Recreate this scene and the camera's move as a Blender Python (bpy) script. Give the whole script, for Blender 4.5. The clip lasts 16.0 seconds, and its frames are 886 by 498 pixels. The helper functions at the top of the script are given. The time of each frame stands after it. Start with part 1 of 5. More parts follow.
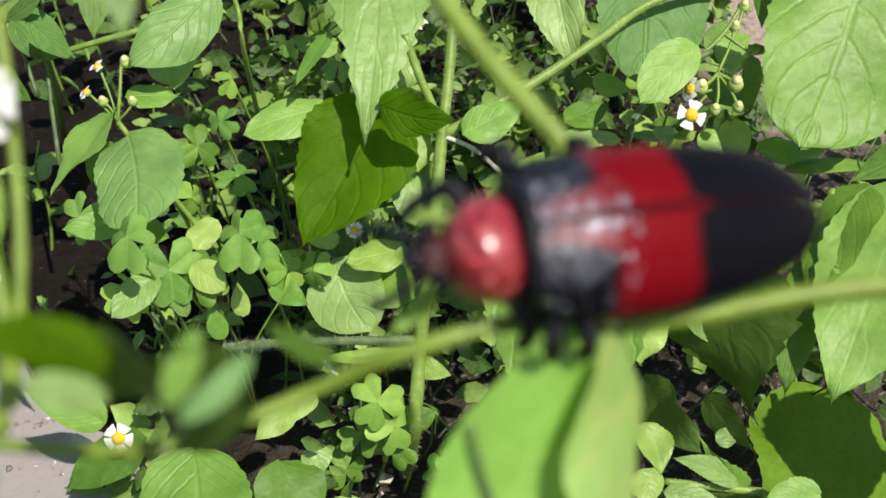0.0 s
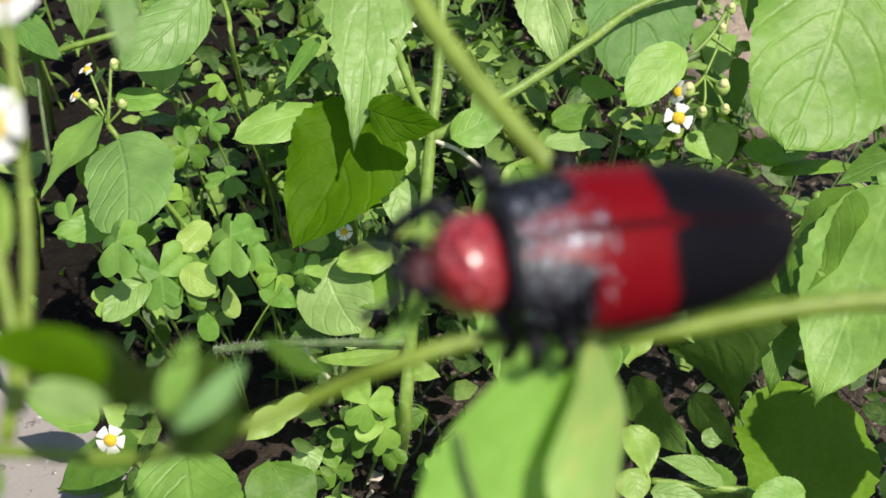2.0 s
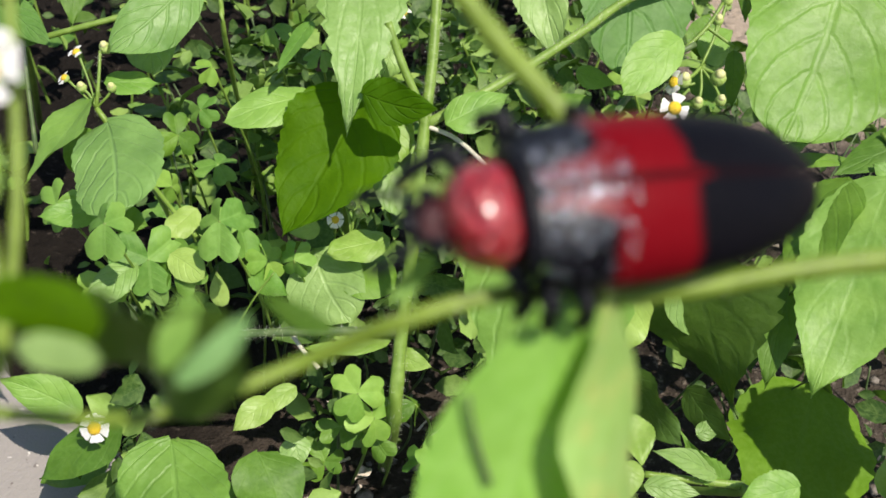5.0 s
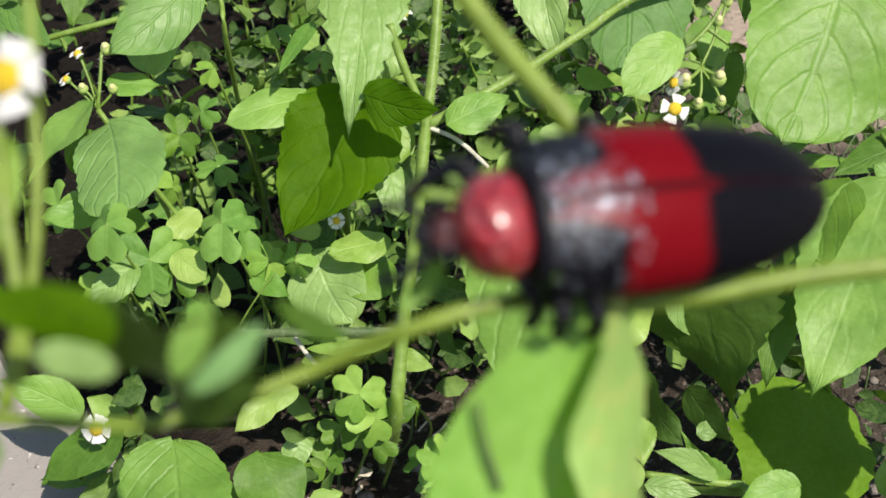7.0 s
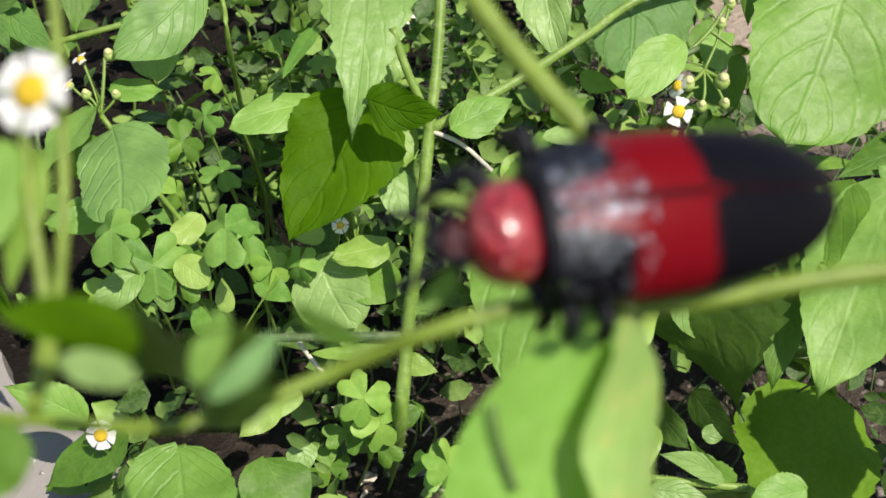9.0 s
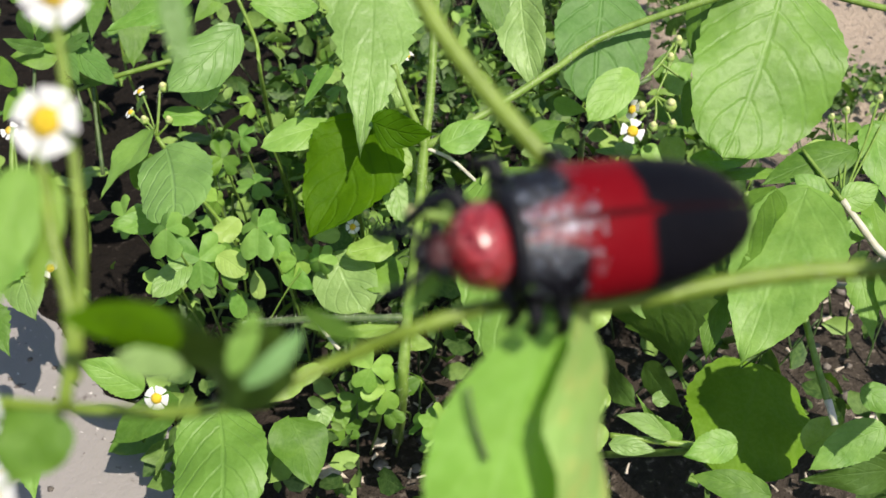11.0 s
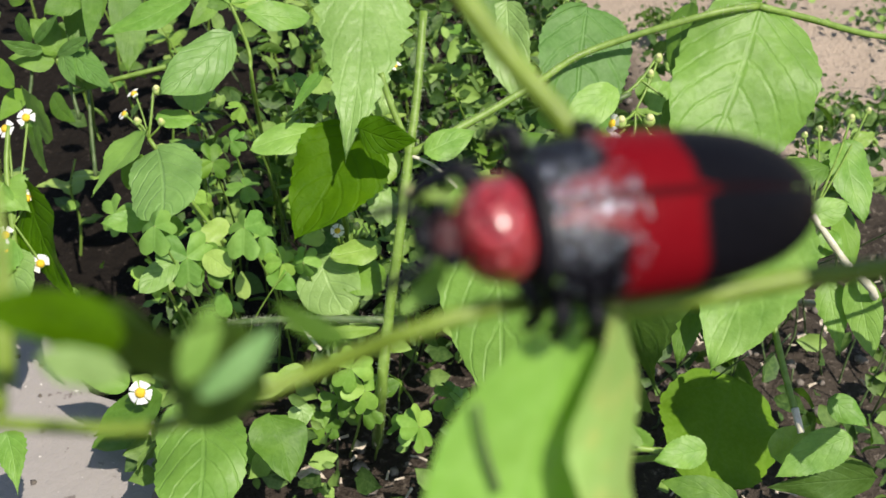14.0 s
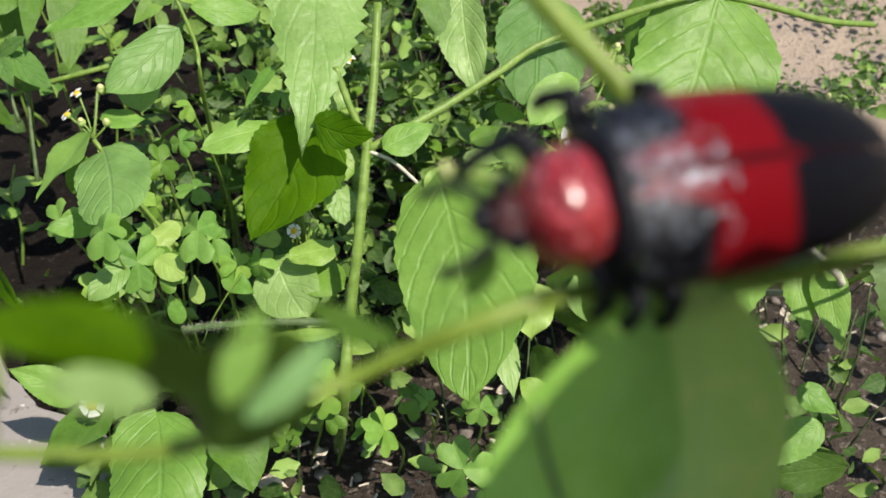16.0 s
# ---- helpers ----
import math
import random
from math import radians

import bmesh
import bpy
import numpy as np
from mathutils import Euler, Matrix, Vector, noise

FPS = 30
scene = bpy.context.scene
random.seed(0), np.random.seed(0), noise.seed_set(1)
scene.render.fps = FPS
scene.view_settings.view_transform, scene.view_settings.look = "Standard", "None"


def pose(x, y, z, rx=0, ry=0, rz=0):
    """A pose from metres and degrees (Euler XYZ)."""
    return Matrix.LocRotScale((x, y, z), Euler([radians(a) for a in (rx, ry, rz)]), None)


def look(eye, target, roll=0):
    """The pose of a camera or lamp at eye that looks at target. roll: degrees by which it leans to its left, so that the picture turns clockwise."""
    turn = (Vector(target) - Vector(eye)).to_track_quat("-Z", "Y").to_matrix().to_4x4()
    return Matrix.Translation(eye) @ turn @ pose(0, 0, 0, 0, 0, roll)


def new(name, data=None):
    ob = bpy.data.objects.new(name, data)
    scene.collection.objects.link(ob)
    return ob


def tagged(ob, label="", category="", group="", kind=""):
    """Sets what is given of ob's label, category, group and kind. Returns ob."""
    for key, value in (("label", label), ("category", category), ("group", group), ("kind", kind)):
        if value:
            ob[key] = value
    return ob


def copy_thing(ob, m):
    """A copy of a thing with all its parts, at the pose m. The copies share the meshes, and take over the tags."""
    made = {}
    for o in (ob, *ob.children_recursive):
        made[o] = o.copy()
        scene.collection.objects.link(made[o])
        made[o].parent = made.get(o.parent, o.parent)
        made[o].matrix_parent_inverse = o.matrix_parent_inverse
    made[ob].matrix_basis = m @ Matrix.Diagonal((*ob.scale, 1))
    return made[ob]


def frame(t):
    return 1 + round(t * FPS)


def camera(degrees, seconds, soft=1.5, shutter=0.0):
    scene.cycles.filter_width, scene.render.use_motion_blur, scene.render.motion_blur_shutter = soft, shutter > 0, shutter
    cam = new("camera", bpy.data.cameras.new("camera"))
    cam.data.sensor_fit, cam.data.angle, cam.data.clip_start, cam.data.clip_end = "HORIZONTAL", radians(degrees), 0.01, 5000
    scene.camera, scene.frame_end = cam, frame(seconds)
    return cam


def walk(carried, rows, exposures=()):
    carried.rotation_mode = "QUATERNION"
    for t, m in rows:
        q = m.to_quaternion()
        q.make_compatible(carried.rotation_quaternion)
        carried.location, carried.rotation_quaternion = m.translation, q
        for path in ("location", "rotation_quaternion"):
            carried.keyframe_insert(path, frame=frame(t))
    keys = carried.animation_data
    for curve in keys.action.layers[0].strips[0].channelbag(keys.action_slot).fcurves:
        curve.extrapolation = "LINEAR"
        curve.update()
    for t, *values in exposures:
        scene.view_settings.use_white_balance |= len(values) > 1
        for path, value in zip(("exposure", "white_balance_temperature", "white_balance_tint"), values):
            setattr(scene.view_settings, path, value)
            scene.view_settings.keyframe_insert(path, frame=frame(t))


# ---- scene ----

# ---- camera ----
cam = camera(45.0, 16.0, soft=1.6)
CAMERA_ROWS = [
    (0.0, 0.0000, 0.0000, 0.2700, 50.00, -0.00, -0.00),
    (0.5, 0.0007, 0.0003, 0.2707, 49.81, -0.38, 0.17),
    (1.0, 0.0007, 0.0012, 0.2718, 49.56, -0.91, 0.49),
    (1.5, 0.0005, 0.0011, 0.2727, 49.60, 0.48, -0.39),
    (2.0, 0.0006, 0.0011, 0.2746, 49.26, -0.23, -0.41),
    (2.5, -0.0008, 0.0029, 0.2700, 49.31, -0.80, -0.36),
    (3.0, -0.0021, 0.0006, 0.2655, 50.16, -1.18, -0.04),
    (3.5, -0.0017, 0.0011, 0.2713, 49.38, -0.56, -0.93),
    (4.0, -0.0003, -0.0002, 0.2694, 49.69, -0.72, -0.82),
    (6.5, -0.0025, -0.0002, 0.2667, 50.07, -1.51, -0.51),
    (7.0, -0.0021, -0.0009, 0.2674, 50.09, -1.22, -0.76),
    (7.5, -0.0004, -0.0008, 0.2718, 49.63, -0.86, -1.04),
    (8.0, -0.0016, 0.0031, 0.2731, 49.55, -1.07, -0.89),
    (8.5, -0.0024, 0.0007, 0.2697, 50.15, -1.51, -0.62),
    (9.0, -0.0026, -0.0006, 0.2672, 50.30, -0.92, -0.86),
    (9.5, -0.0009, -0.0021, 0.2687, 50.21, -0.79, -0.88),
    (12.0, 0.0116, -0.0719, 0.3118, 51.96, 0.78, 1.24),
    (12.5, 0.0116, -0.0653, 0.3102, 51.88, 0.73, 1.25),
    (13.0, 0.0142, -0.0637, 0.3028, 52.53, 0.94, 0.70),
    (13.5, 0.0156, -0.0607, 0.3021, 52.53, 0.41, 1.14),
    (14.0, 0.0123, -0.0601, 0.2989, 52.69, -1.04, 1.04),
    (14.5, 0.0114, -0.0580, 0.2964, 52.86, -1.21, -0.26),
    (15.0, 0.0108, -0.0559, 0.2949, 53.06, -1.45, -1.23),
    (15.5, 0.0080, -0.0539, 0.2921, 53.13, -1.67, -1.53),
    (16.0, 0.0074, -0.0540, 0.2919, 52.93, -1.63, -2.20),
]
walk(cam, [(t, pose(*r)) for t, *r in CAMERA_ROWS])
cam.data.dof.use_dof = True
cam.data.dof.focus_distance = 0.30
cam.data.dof.aperture_fstop = 33.0
cam.data.dof.aperture_blades = 0

# ---- world, sun, exposure ----
SUN = Vector((0.34, -0.41, 0.85)).normalized()
world = bpy.data.worlds.new("world")
scene.world = world
world.use_nodes = True
sky = world.node_tree.nodes.new("ShaderNodeTexSky")
sky.sky_type = "NISHITA"
sky.sun_disc = False
sky.sun_elevation = radians(55)
sky.sun_rotation = radians(140)
world.node_tree.links.new(sky.outputs[0], world.node_tree.nodes["Background"].inputs[0])
world.node_tree.nodes["Background"].inputs[1].default_value = 0.106
sun_data = bpy.data.lights.new("sun", "SUN")
sun_data.energy = 5.0
sun_data.angle = radians(0.5)
sun_data.color = (1.0, 0.905, 0.80)
sun = new("sun", sun_data)
sun.matrix_world = look(SUN * 3, (0, 0, 0))
scene.view_settings.exposure = 0.34


# ---- materials ----
class Nodes:
    """A short way to write node trees."""

    def __init__(self, name):
        self.mat = bpy.data.materials.new(name)
        self.mat.use_nodes = True
        self.t = self.mat.node_tree
        self.t.nodes.clear()
        self.out = self.t.nodes.new("ShaderNodeOutputMaterial")

    def put(self, socket, value):
        if isinstance(value, bpy.types.NodeSocket):
            self.t.links.new(value, socket)
        elif isinstance(value, tuple) and len(value) == 3 and socket.type == "RGBA":
            socket.default_value = (*value, 1)
        else:
            socket.default_value = value

    def node(self, kind, out=0, settings=(), **values):
        n = self.t.nodes.new("ShaderNode" + kind)
        for k, v in settings:
            if k == "operation":
                n.operation = v
            elif k == "feature":
                n.feature = v
            elif k == "blend_type":
                n.blend_type = v
        for k, v in values.items():
            key = int(k[1:]) if k[0] == "i" and k[1:].isdigit() else k.replace("_", " ")
            self.put(n.inputs[key], v)
        return n.outputs[out]

    def math(self, op, a, b=0.0, c=0.0):
        n = self.t.nodes.new("ShaderNodeMath")
        n.operation = op
        self.put(n.inputs[0], a), self.put(n.inputs[1], b), self.put(n.inputs[2], c)
        return n.outputs[0]

    def smooth(self, x, lo, hi, a=0.0, b=1.0):
        n = self.t.nodes.new("ShaderNodeMapRange")
        n.interpolation_type = "SMOOTHSTEP"
        for i, v in enumerate((x, lo, hi, a, b)):
            self.put(n.inputs[i], v)
        return n.outputs[0]

    def mix(self, f, a, b, kind="MIX"):
        n = self.t.nodes.new("ShaderNodeMix")
        n.data_type, n.blend_type = "RGBA", kind
        self.put(n.inputs[0], f), self.put(n.inputs[6], a), self.put(n.inputs[7], b)
        return n.outputs[2]

    def noise(self, scale, detail=3.0, rough=0.55, vector=None):
        n = self.t.nodes.new("ShaderNodeTexNoise")
        n.inputs["Scale"].default_value, n.inputs["Detail"].default_value, n.inputs["Roughness"].default_value = scale, detail, rough
        self.put(n.inputs["Vector"], vector if vector else self.place())
        return n.outputs[0]

    def voronoi(self, scale, vector=None, out=0, feature="F1"):
        n = self.t.nodes.new("ShaderNodeTexVoronoi")
        n.feature = feature
        n.inputs["Scale"].default_value = scale
        self.put(n.inputs["Vector"], vector if vector else self.place())
        return n.outputs[out]

    def place(self):
        return self.t.nodes.new("ShaderNodeTexCoord").outputs["Object"]

    def bump(self, height, distance, strength=1.0, normal=None):
        n = self.t.nodes.new("ShaderNodeBump")
        n.inputs["Strength"].default_value, n.inputs["Distance"].default_value = strength, distance
        self.put(n.inputs["Height"], height)
        if normal:
            self.put(n.inputs["Normal"], normal)
        return n.outputs[0]

    def principled(self, color, rough, normal=None, metal=0.0, spec=0.5, coat=0.0):
        n = self.t.nodes.new("ShaderNodeBsdfPrincipled")
        self.put(n.inputs["Base Color"], color), self.put(n.inputs["Roughness"], rough)
        self.put(n.inputs["Metallic"], metal), self.put(n.inputs["Specular IOR Level"], spec)
        n.inputs["Coat Weight"].default_value, n.inputs["Coat Roughness"].default_value = coat, 0.23
        if normal:
            self.put(n.inputs["Normal"], normal)
        return n.outputs[0]

    def done(self, shader):
        self.t.links.new(shader, self.out.inputs[0])
        return self.mat


def leaf_material(name, light, dark, through_color, veins=5.0, rough=0.38, see_through=0.34, vein_tint=0.11, blotch=None, island=False, relief=1.0, rumple=1.0, groove=0.27, speckle=0.15, spec=0.45):
    """A leaf: two greens in soft patches, a net of veins from its own length and width, light passing through."""
    n = Nodes(name)
    uv = n.t.nodes.new("ShaderNodeTexCoord").outputs["UV"]
    sep = n.t.nodes.new("ShaderNodeSeparateXYZ")
    n.put(sep.inputs[0], uv)
    s, v = sep.outputs[0], sep.outputs[1]
    off = n.math("ABSOLUTE", n.math("MULTIPLY", n.math("SUBTRACT", v, 0.5), 2.0))
    wob = n.math("MULTIPLY", n.noise(260, 2), 0.25)
    run = n.math("FRACT", n.math("ADD", n.math("SUBTRACT", n.math("MULTIPLY", n.math("POWER", s, 0.85), veins), n.math("MULTIPLY", n.math("POWER", off, 1.3), veins * 0.42)), wob))
    side = n.smooth(n.math("ABSOLUTE", n.math("SUBTRACT", run, 0.5)), 0.0, 0.15, 1.0, 0.0)
    mid = n.smooth(off, 0.008, 0.07, 1.0, 0.0)
    net = n.smooth(n.voronoi(900, feature="DISTANCE_TO_EDGE"), 0.0, 0.09, 1.0, 0.0)
    vein = n.math("MAXIMUM", n.math("MULTIPLY", side, 0.7), mid)
    patch = n.noise(140, 4)
    fine = n.noise(1500, 3)
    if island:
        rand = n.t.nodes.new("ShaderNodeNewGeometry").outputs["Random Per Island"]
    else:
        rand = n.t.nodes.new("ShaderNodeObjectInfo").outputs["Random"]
    # With island, most leaves take the dark green, which stands for shaded ones.
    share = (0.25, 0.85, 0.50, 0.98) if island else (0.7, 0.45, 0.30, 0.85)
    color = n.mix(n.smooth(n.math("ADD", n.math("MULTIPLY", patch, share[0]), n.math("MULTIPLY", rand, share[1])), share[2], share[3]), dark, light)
    color = n.mix(n.math("MULTIPLY", n.math("SUBTRACT", fine, 0.35), 0.35), color, tuple(c * 0.55 for c in dark))
    pale = tuple(min(1.0, c * 1.35 + 0.05) for c in light)
    color = n.mix(n.math("MULTIPLY", vein, vein_tint), color, pale)
    if blotch:
        spots = n.smooth(n.noise(260, 3, 0.6), 0.47, 0.62)
        color = n.mix(n.math("MULTIPLY", spots, 0.6), color, blotch)
    mottle = n.smooth(n.noise(650, 3, 0.65), 0.36, 0.66)
    color = n.mix(n.math("MULTIPLY", mottle, speckle), color, pale)
    color = n.mix(n.math("MULTIPLY", n.smooth(n.noise(75, 2), 0.45, 0.75), 0.35), color, tuple(c * 0.7 for c in dark))
    hump = n.math("SUBTRACT", n.math("ADD", n.math("MULTIPLY", n.noise(420, 3), 0.75 * rumple), n.math("MULTIPLY", n.noise(170, 1), 1.5 * min(1.0, rumple * 2))), n.math("ADD", n.math("MULTIPLY", vein, groove), n.math("MULTIPLY", net, 0.015)))
    nrm = n.bump(hump, 0.00035 * relief, 0.75)
    face = n.principled(color, n.math("ADD", rough, n.math("MULTIPLY", fine, 0.15)), nrm, spec=spec)
    tr = n.t.nodes.new("ShaderNodeBsdfTranslucent")
    n.put(tr.inputs["Color"], n.mix(n.math("MULTIPLY", vein, 0.5), through_color, tuple(c * 0.5 for c in through_color)))
    n.put(tr.inputs["Normal"], nrm)
    m = n.t.nodes.new("ShaderNodeMixShader")
    n.put(m.inputs[0], see_through), n.put(m.inputs[1], face), n.put(m.inputs[2], tr.outputs[0])
    return n.done(m.outputs[0])


LEAF = leaf_material("leaf green", (0.25, 0.44, 0.080), (0.115, 0.275, 0.032), (0.24, 0.44, 0.015), rough=0.42)
QUILTED = leaf_material("leaf quilted", (0.195, 0.365, 0.056), (0.125, 0.27, 0.034), (0.24, 0.44, 0.015), veins=6.2, rough=0.40, vein_tint=0.12, relief=2.2, rumple=0.3, groove=0.40)
COOL = leaf_material("leaf cool green", (0.20, 0.36, 0.092), (0.115, 0.255, 0.048), (0.18, 0.36, 0.02), veins=5.5, rough=0.38, vein_tint=0.28, relief=2.0, rumple=0.45, groove=0.5)
RIBBED = leaf_material("leaf ribbed dull", (0.13, 0.27, 0.055), (0.075, 0.19, 0.03), (0.15, 0.30, 0.01), veins=4.2, rough=0.52, see_through=0.25, vein_tint=0.20, relief=2.0, rumple=0.3, groove=0.7)
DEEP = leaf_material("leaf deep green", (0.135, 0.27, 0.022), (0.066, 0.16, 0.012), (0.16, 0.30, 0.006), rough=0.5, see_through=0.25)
BRIGHT = leaf_material("leaf yellow green", (0.37, 0.53, 0.13), (0.21, 0.37, 0.05), (0.32, 0.47, 0.02))
PALE = leaf_material("leaf pale", (0.31, 0.475, 0.15), (0.20, 0.36, 0.08), (0.26, 0.40, 0.04), vein_tint=0.12, relief=1.5, groove=0.4)
# Glow of sunlight passing through is put into this saturated green.
BACKLIT_TINT = leaf_material("leaf backlit tint", (0.085, 0.190, 0.001), (0.048, 0.125, 0.001), (0.12, 0.27, 0.001), rough=0.5, see_through=0.4, vein_tint=0.04, relief=1.6, groove=0.6, speckle=0.0, spec=0.12)
MOTTLED = leaf_material("leaf mottled yellow", (0.36, 0.55, 0.17), (0.27, 0.47, 0.10), (0.34, 0.50, 0.06), blotch=(0.52, 0.54, 0.16), rough=0.45)
# For leaves in shadow: the shade is put into this darker green.
OLIVE_SHADE = leaf_material("leaf olive with shade", (0.075, 0.15, 0.014), (0.05, 0.11, 0.010), (0.10, 0.19, 0.003), rough=0.5, see_through=0.12)
# Part of the round leaf's warm, deep shade is put into this colour.
WARM_SHADE = leaf_material("leaf warm green with shade", (0.150, 0.275, 0.017), (0.10, 0.21, 0.010), (0.16, 0.31, 0.008), rough=0.55, see_through=0.25, spec=0.12)
# Sky sheen of a sunlit patch, put into this pale green.
LIT_PATCH = leaf_material("leaf lit patch sheen", (0.25, 0.44, 0.17), (0.17, 0.34, 0.10), (0.20, 0.36, 0.05), rough=0.38, see_through=0.2)
GLOSSY = leaf_material("leaf glossy", (0.30, 0.54, 0.11), (0.22, 0.46, 0.06), (0.24, 0.50, 0.015), rough=0.24, vein_tint=0.3, groove=0.15)
CLOVER = leaf_material("clover leaf", (0.25, 0.44, 0.085), (0.09, 0.23, 0.03), (0.22, 0.44, 0.02), veins=6.0, rough=0.5, vein_tint=0.22, relief=0.5)
YOUNG = leaf_material("clover leaf young", (0.31, 0.50, 0.085), (0.17, 0.35, 0.045), (0.28, 0.48, 0.02), veins=6.0, rough=0.5, vein_tint=0.18, relief=0.5)
# The very dark second green holds the shade between the leaves.
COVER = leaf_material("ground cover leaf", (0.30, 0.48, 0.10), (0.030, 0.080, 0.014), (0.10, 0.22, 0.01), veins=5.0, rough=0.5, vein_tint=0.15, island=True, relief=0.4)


def plain_material(name, a, b, scale, rough=0.5, relief=0.00008, spec=0.4, see_through=0.0, coat=0.0):
    n = Nodes(name)
    f = n.noise(scale, 4)
    g = n.noise(scale * 6, 3)
    color = n.mix(n.smooth(f, 0.32, 0.68), a, b)
    color = n.mix(n.math("MULTIPLY", g, 0.3), color, tuple(c * 0.6 for c in a))
    sh = n.principled(color, rough, n.bump(g, relief, 0.7), spec=spec, coat=coat)
    if see_through:
        tr = n.t.nodes.new("ShaderNodeBsdfTranslucent")
        n.put(tr.inputs["Color"], color)
        m = n.t.nodes.new("ShaderNodeMixShader")
        n.put(m.inputs[0], see_through), n.put(m.inputs[1], sh), n.put(m.inputs[2], tr.outputs[0])
        sh = m.outputs[0]
    return n.done(sh)


STEM = plain_material("stem green", (0.125, 0.215, 0.028), (0.20, 0.31, 0.06), 300, 0.45)
SPRIG_STEM = plain_material("sprig stem yellow green", (0.13, 0.20, 0.018), (0.19, 0.28, 0.035), 400, 0.45)
STEM_DARK = plain_material("stem dull green", (0.055, 0.10, 0.03), (0.11, 0.16, 0.06), 300, 0.5)
STEM_PALE = plain_material("stem pale dry", (0.48, 0.46, 0.34), (0.62, 0.60, 0.50), 400, 0.6)
HAIR = plain_material("plant hair", (0.60, 0.66, 0.50), (0.70, 0.74, 0.60), 500, 0.5, see_through=0.3)
PETAL = plain_material("white petal", (0.80, 0.80, 0.77), (0.86, 0.86, 0.85), 900, 0.55, see_through=0.25)
DISC = plain_material("yellow florets", (0.72, 0.47, 0.02), (0.82, 0.60, 0.04), 2600, 0.6, 0.0003)
SEPAL = plain_material("flower cup green", (0.28, 0.41, 0.09), (0.44, 0.55, 0.18), 900, 0.5)
BUD_TIP = plain_material("bud tip", (0.50, 0.53, 0.20), (0.66, 0.64, 0.34), 1500, 0.6)
STRAW = plain_material("dry leaf", (0.45, 0.38, 0.29), (0.64, 0.57, 0.47), 350, 0.75, 0.0004)
BLACK = plain_material("black leg shell", (0.004, 0.0045, 0.006), (0.010, 0.011, 0.015), 900, 0.35, 0.0001, 0.16)
PEBBLE = plain_material("pebble", (0.10, 0.085, 0.07), (0.24, 0.21, 0.18), 300, 0.8, 0.0005)


def shell_material(name):
    """Wing cases: black shoulders and tail, a red saddle between, rows of fine pits."""
    n = Nodes(name)
    uv = n.t.nodes.new("ShaderNodeTexCoord").outputs["UV"]
    sep = n.t.nodes.new("ShaderNodeSeparateXYZ")
    n.put(sep.inputs[0], uv)
    q, side = sep.outputs[0], sep.outputs[1]
    wob = n.math("MULTIPLY", n.math("SUBTRACT", n.noise(420, 3), 0.5), 0.05)
    lobe = n.smooth(side, 0.05, 0.24, -0.04, 0.205)
    front = n.math("SUBTRACT", q, n.math("ADD", lobe, wob))
    rear = n.math("SUBTRACT", n.math("ADD", n.smooth(side, 0.0, 0.06, 0.56, 0.475), wob), q)
    red = n.math("MULTIPLY", n.smooth(front, -0.02, 0.03), n.smooth(rear, -0.02, 0.03))
    speck = n.noise(2400, 2)
    crimson = n.mix(speck, (0.105, 0.002, 0.005), (0.15, 0.003, 0.007))
    black = n.mix(speck, (0.002, 0.002, 0.003), (0.006, 0.006, 0.009))
    color = n.mix(red, black, crimson)
    color = n.mix(n.smooth(side, 0.012, 0.04, 0.7, 0.0), color, (0.01, 0.003, 0.004))
    pits = n.smooth(n.voronoi(2300), 0.0, 0.45)
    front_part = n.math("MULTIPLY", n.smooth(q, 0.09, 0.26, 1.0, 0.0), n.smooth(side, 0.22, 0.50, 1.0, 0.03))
    # The front's grey sheen is put into the colour as pale speckles.
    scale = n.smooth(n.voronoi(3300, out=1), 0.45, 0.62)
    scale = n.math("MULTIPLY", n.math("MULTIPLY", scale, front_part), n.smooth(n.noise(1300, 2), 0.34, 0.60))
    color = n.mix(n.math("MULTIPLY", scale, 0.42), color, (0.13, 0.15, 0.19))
    glint_bead = n.math("MULTIPLY", n.smooth(n.voronoi(3300), 0.0, 0.6, 1.0, 0.0), front_part)
    nrm = n.bump(n.math("ADD", n.math("MULTIPLY", pits, 0.4), glint_bead), 0.00010, 0.8)
    rough = n.math("ADD", 0.36, n.math("MULTIPLY", speck, 0.1))
    return n.done(n.principled(color, rough, nrm, metal=n.math("MULTIPLY", scale, 0.1), spec=n.math("ADD", 0.045, n.math("MULTIPLY", front_part, 0.34))))


def red_material(name, color, rough, metal=0.0, coat=0.7):
    n = Nodes(name)
    f = n.noise(700, 3)
    c = n.mix(f, color, tuple(x * 0.72 for x in color))
    pits = n.math("ADD", n.noise(2600, 2), n.math("MULTIPLY", n.smooth(n.voronoi(1000), 0.0, 0.6), 2.0))
    return n.done(n.principled(c, rough, n.bump(pits, 0.00032, 1.0), metal=metal, spec=0.6, coat=coat))


SHELL = shell_material("red and black shell")
GLINT_BEAD = red_material("grey glint bead", (0.56, 0.63, 0.74), 0.34, 1.0, 0.0)
RED = red_material("glossy red shell", (0.32, 0.006, 0.014), 0.40, 0.0, 0.95)
DARK_RED = red_material("dark red shell", (0.05, 0.004, 0.006), 0.5, 0.0, 0.05)


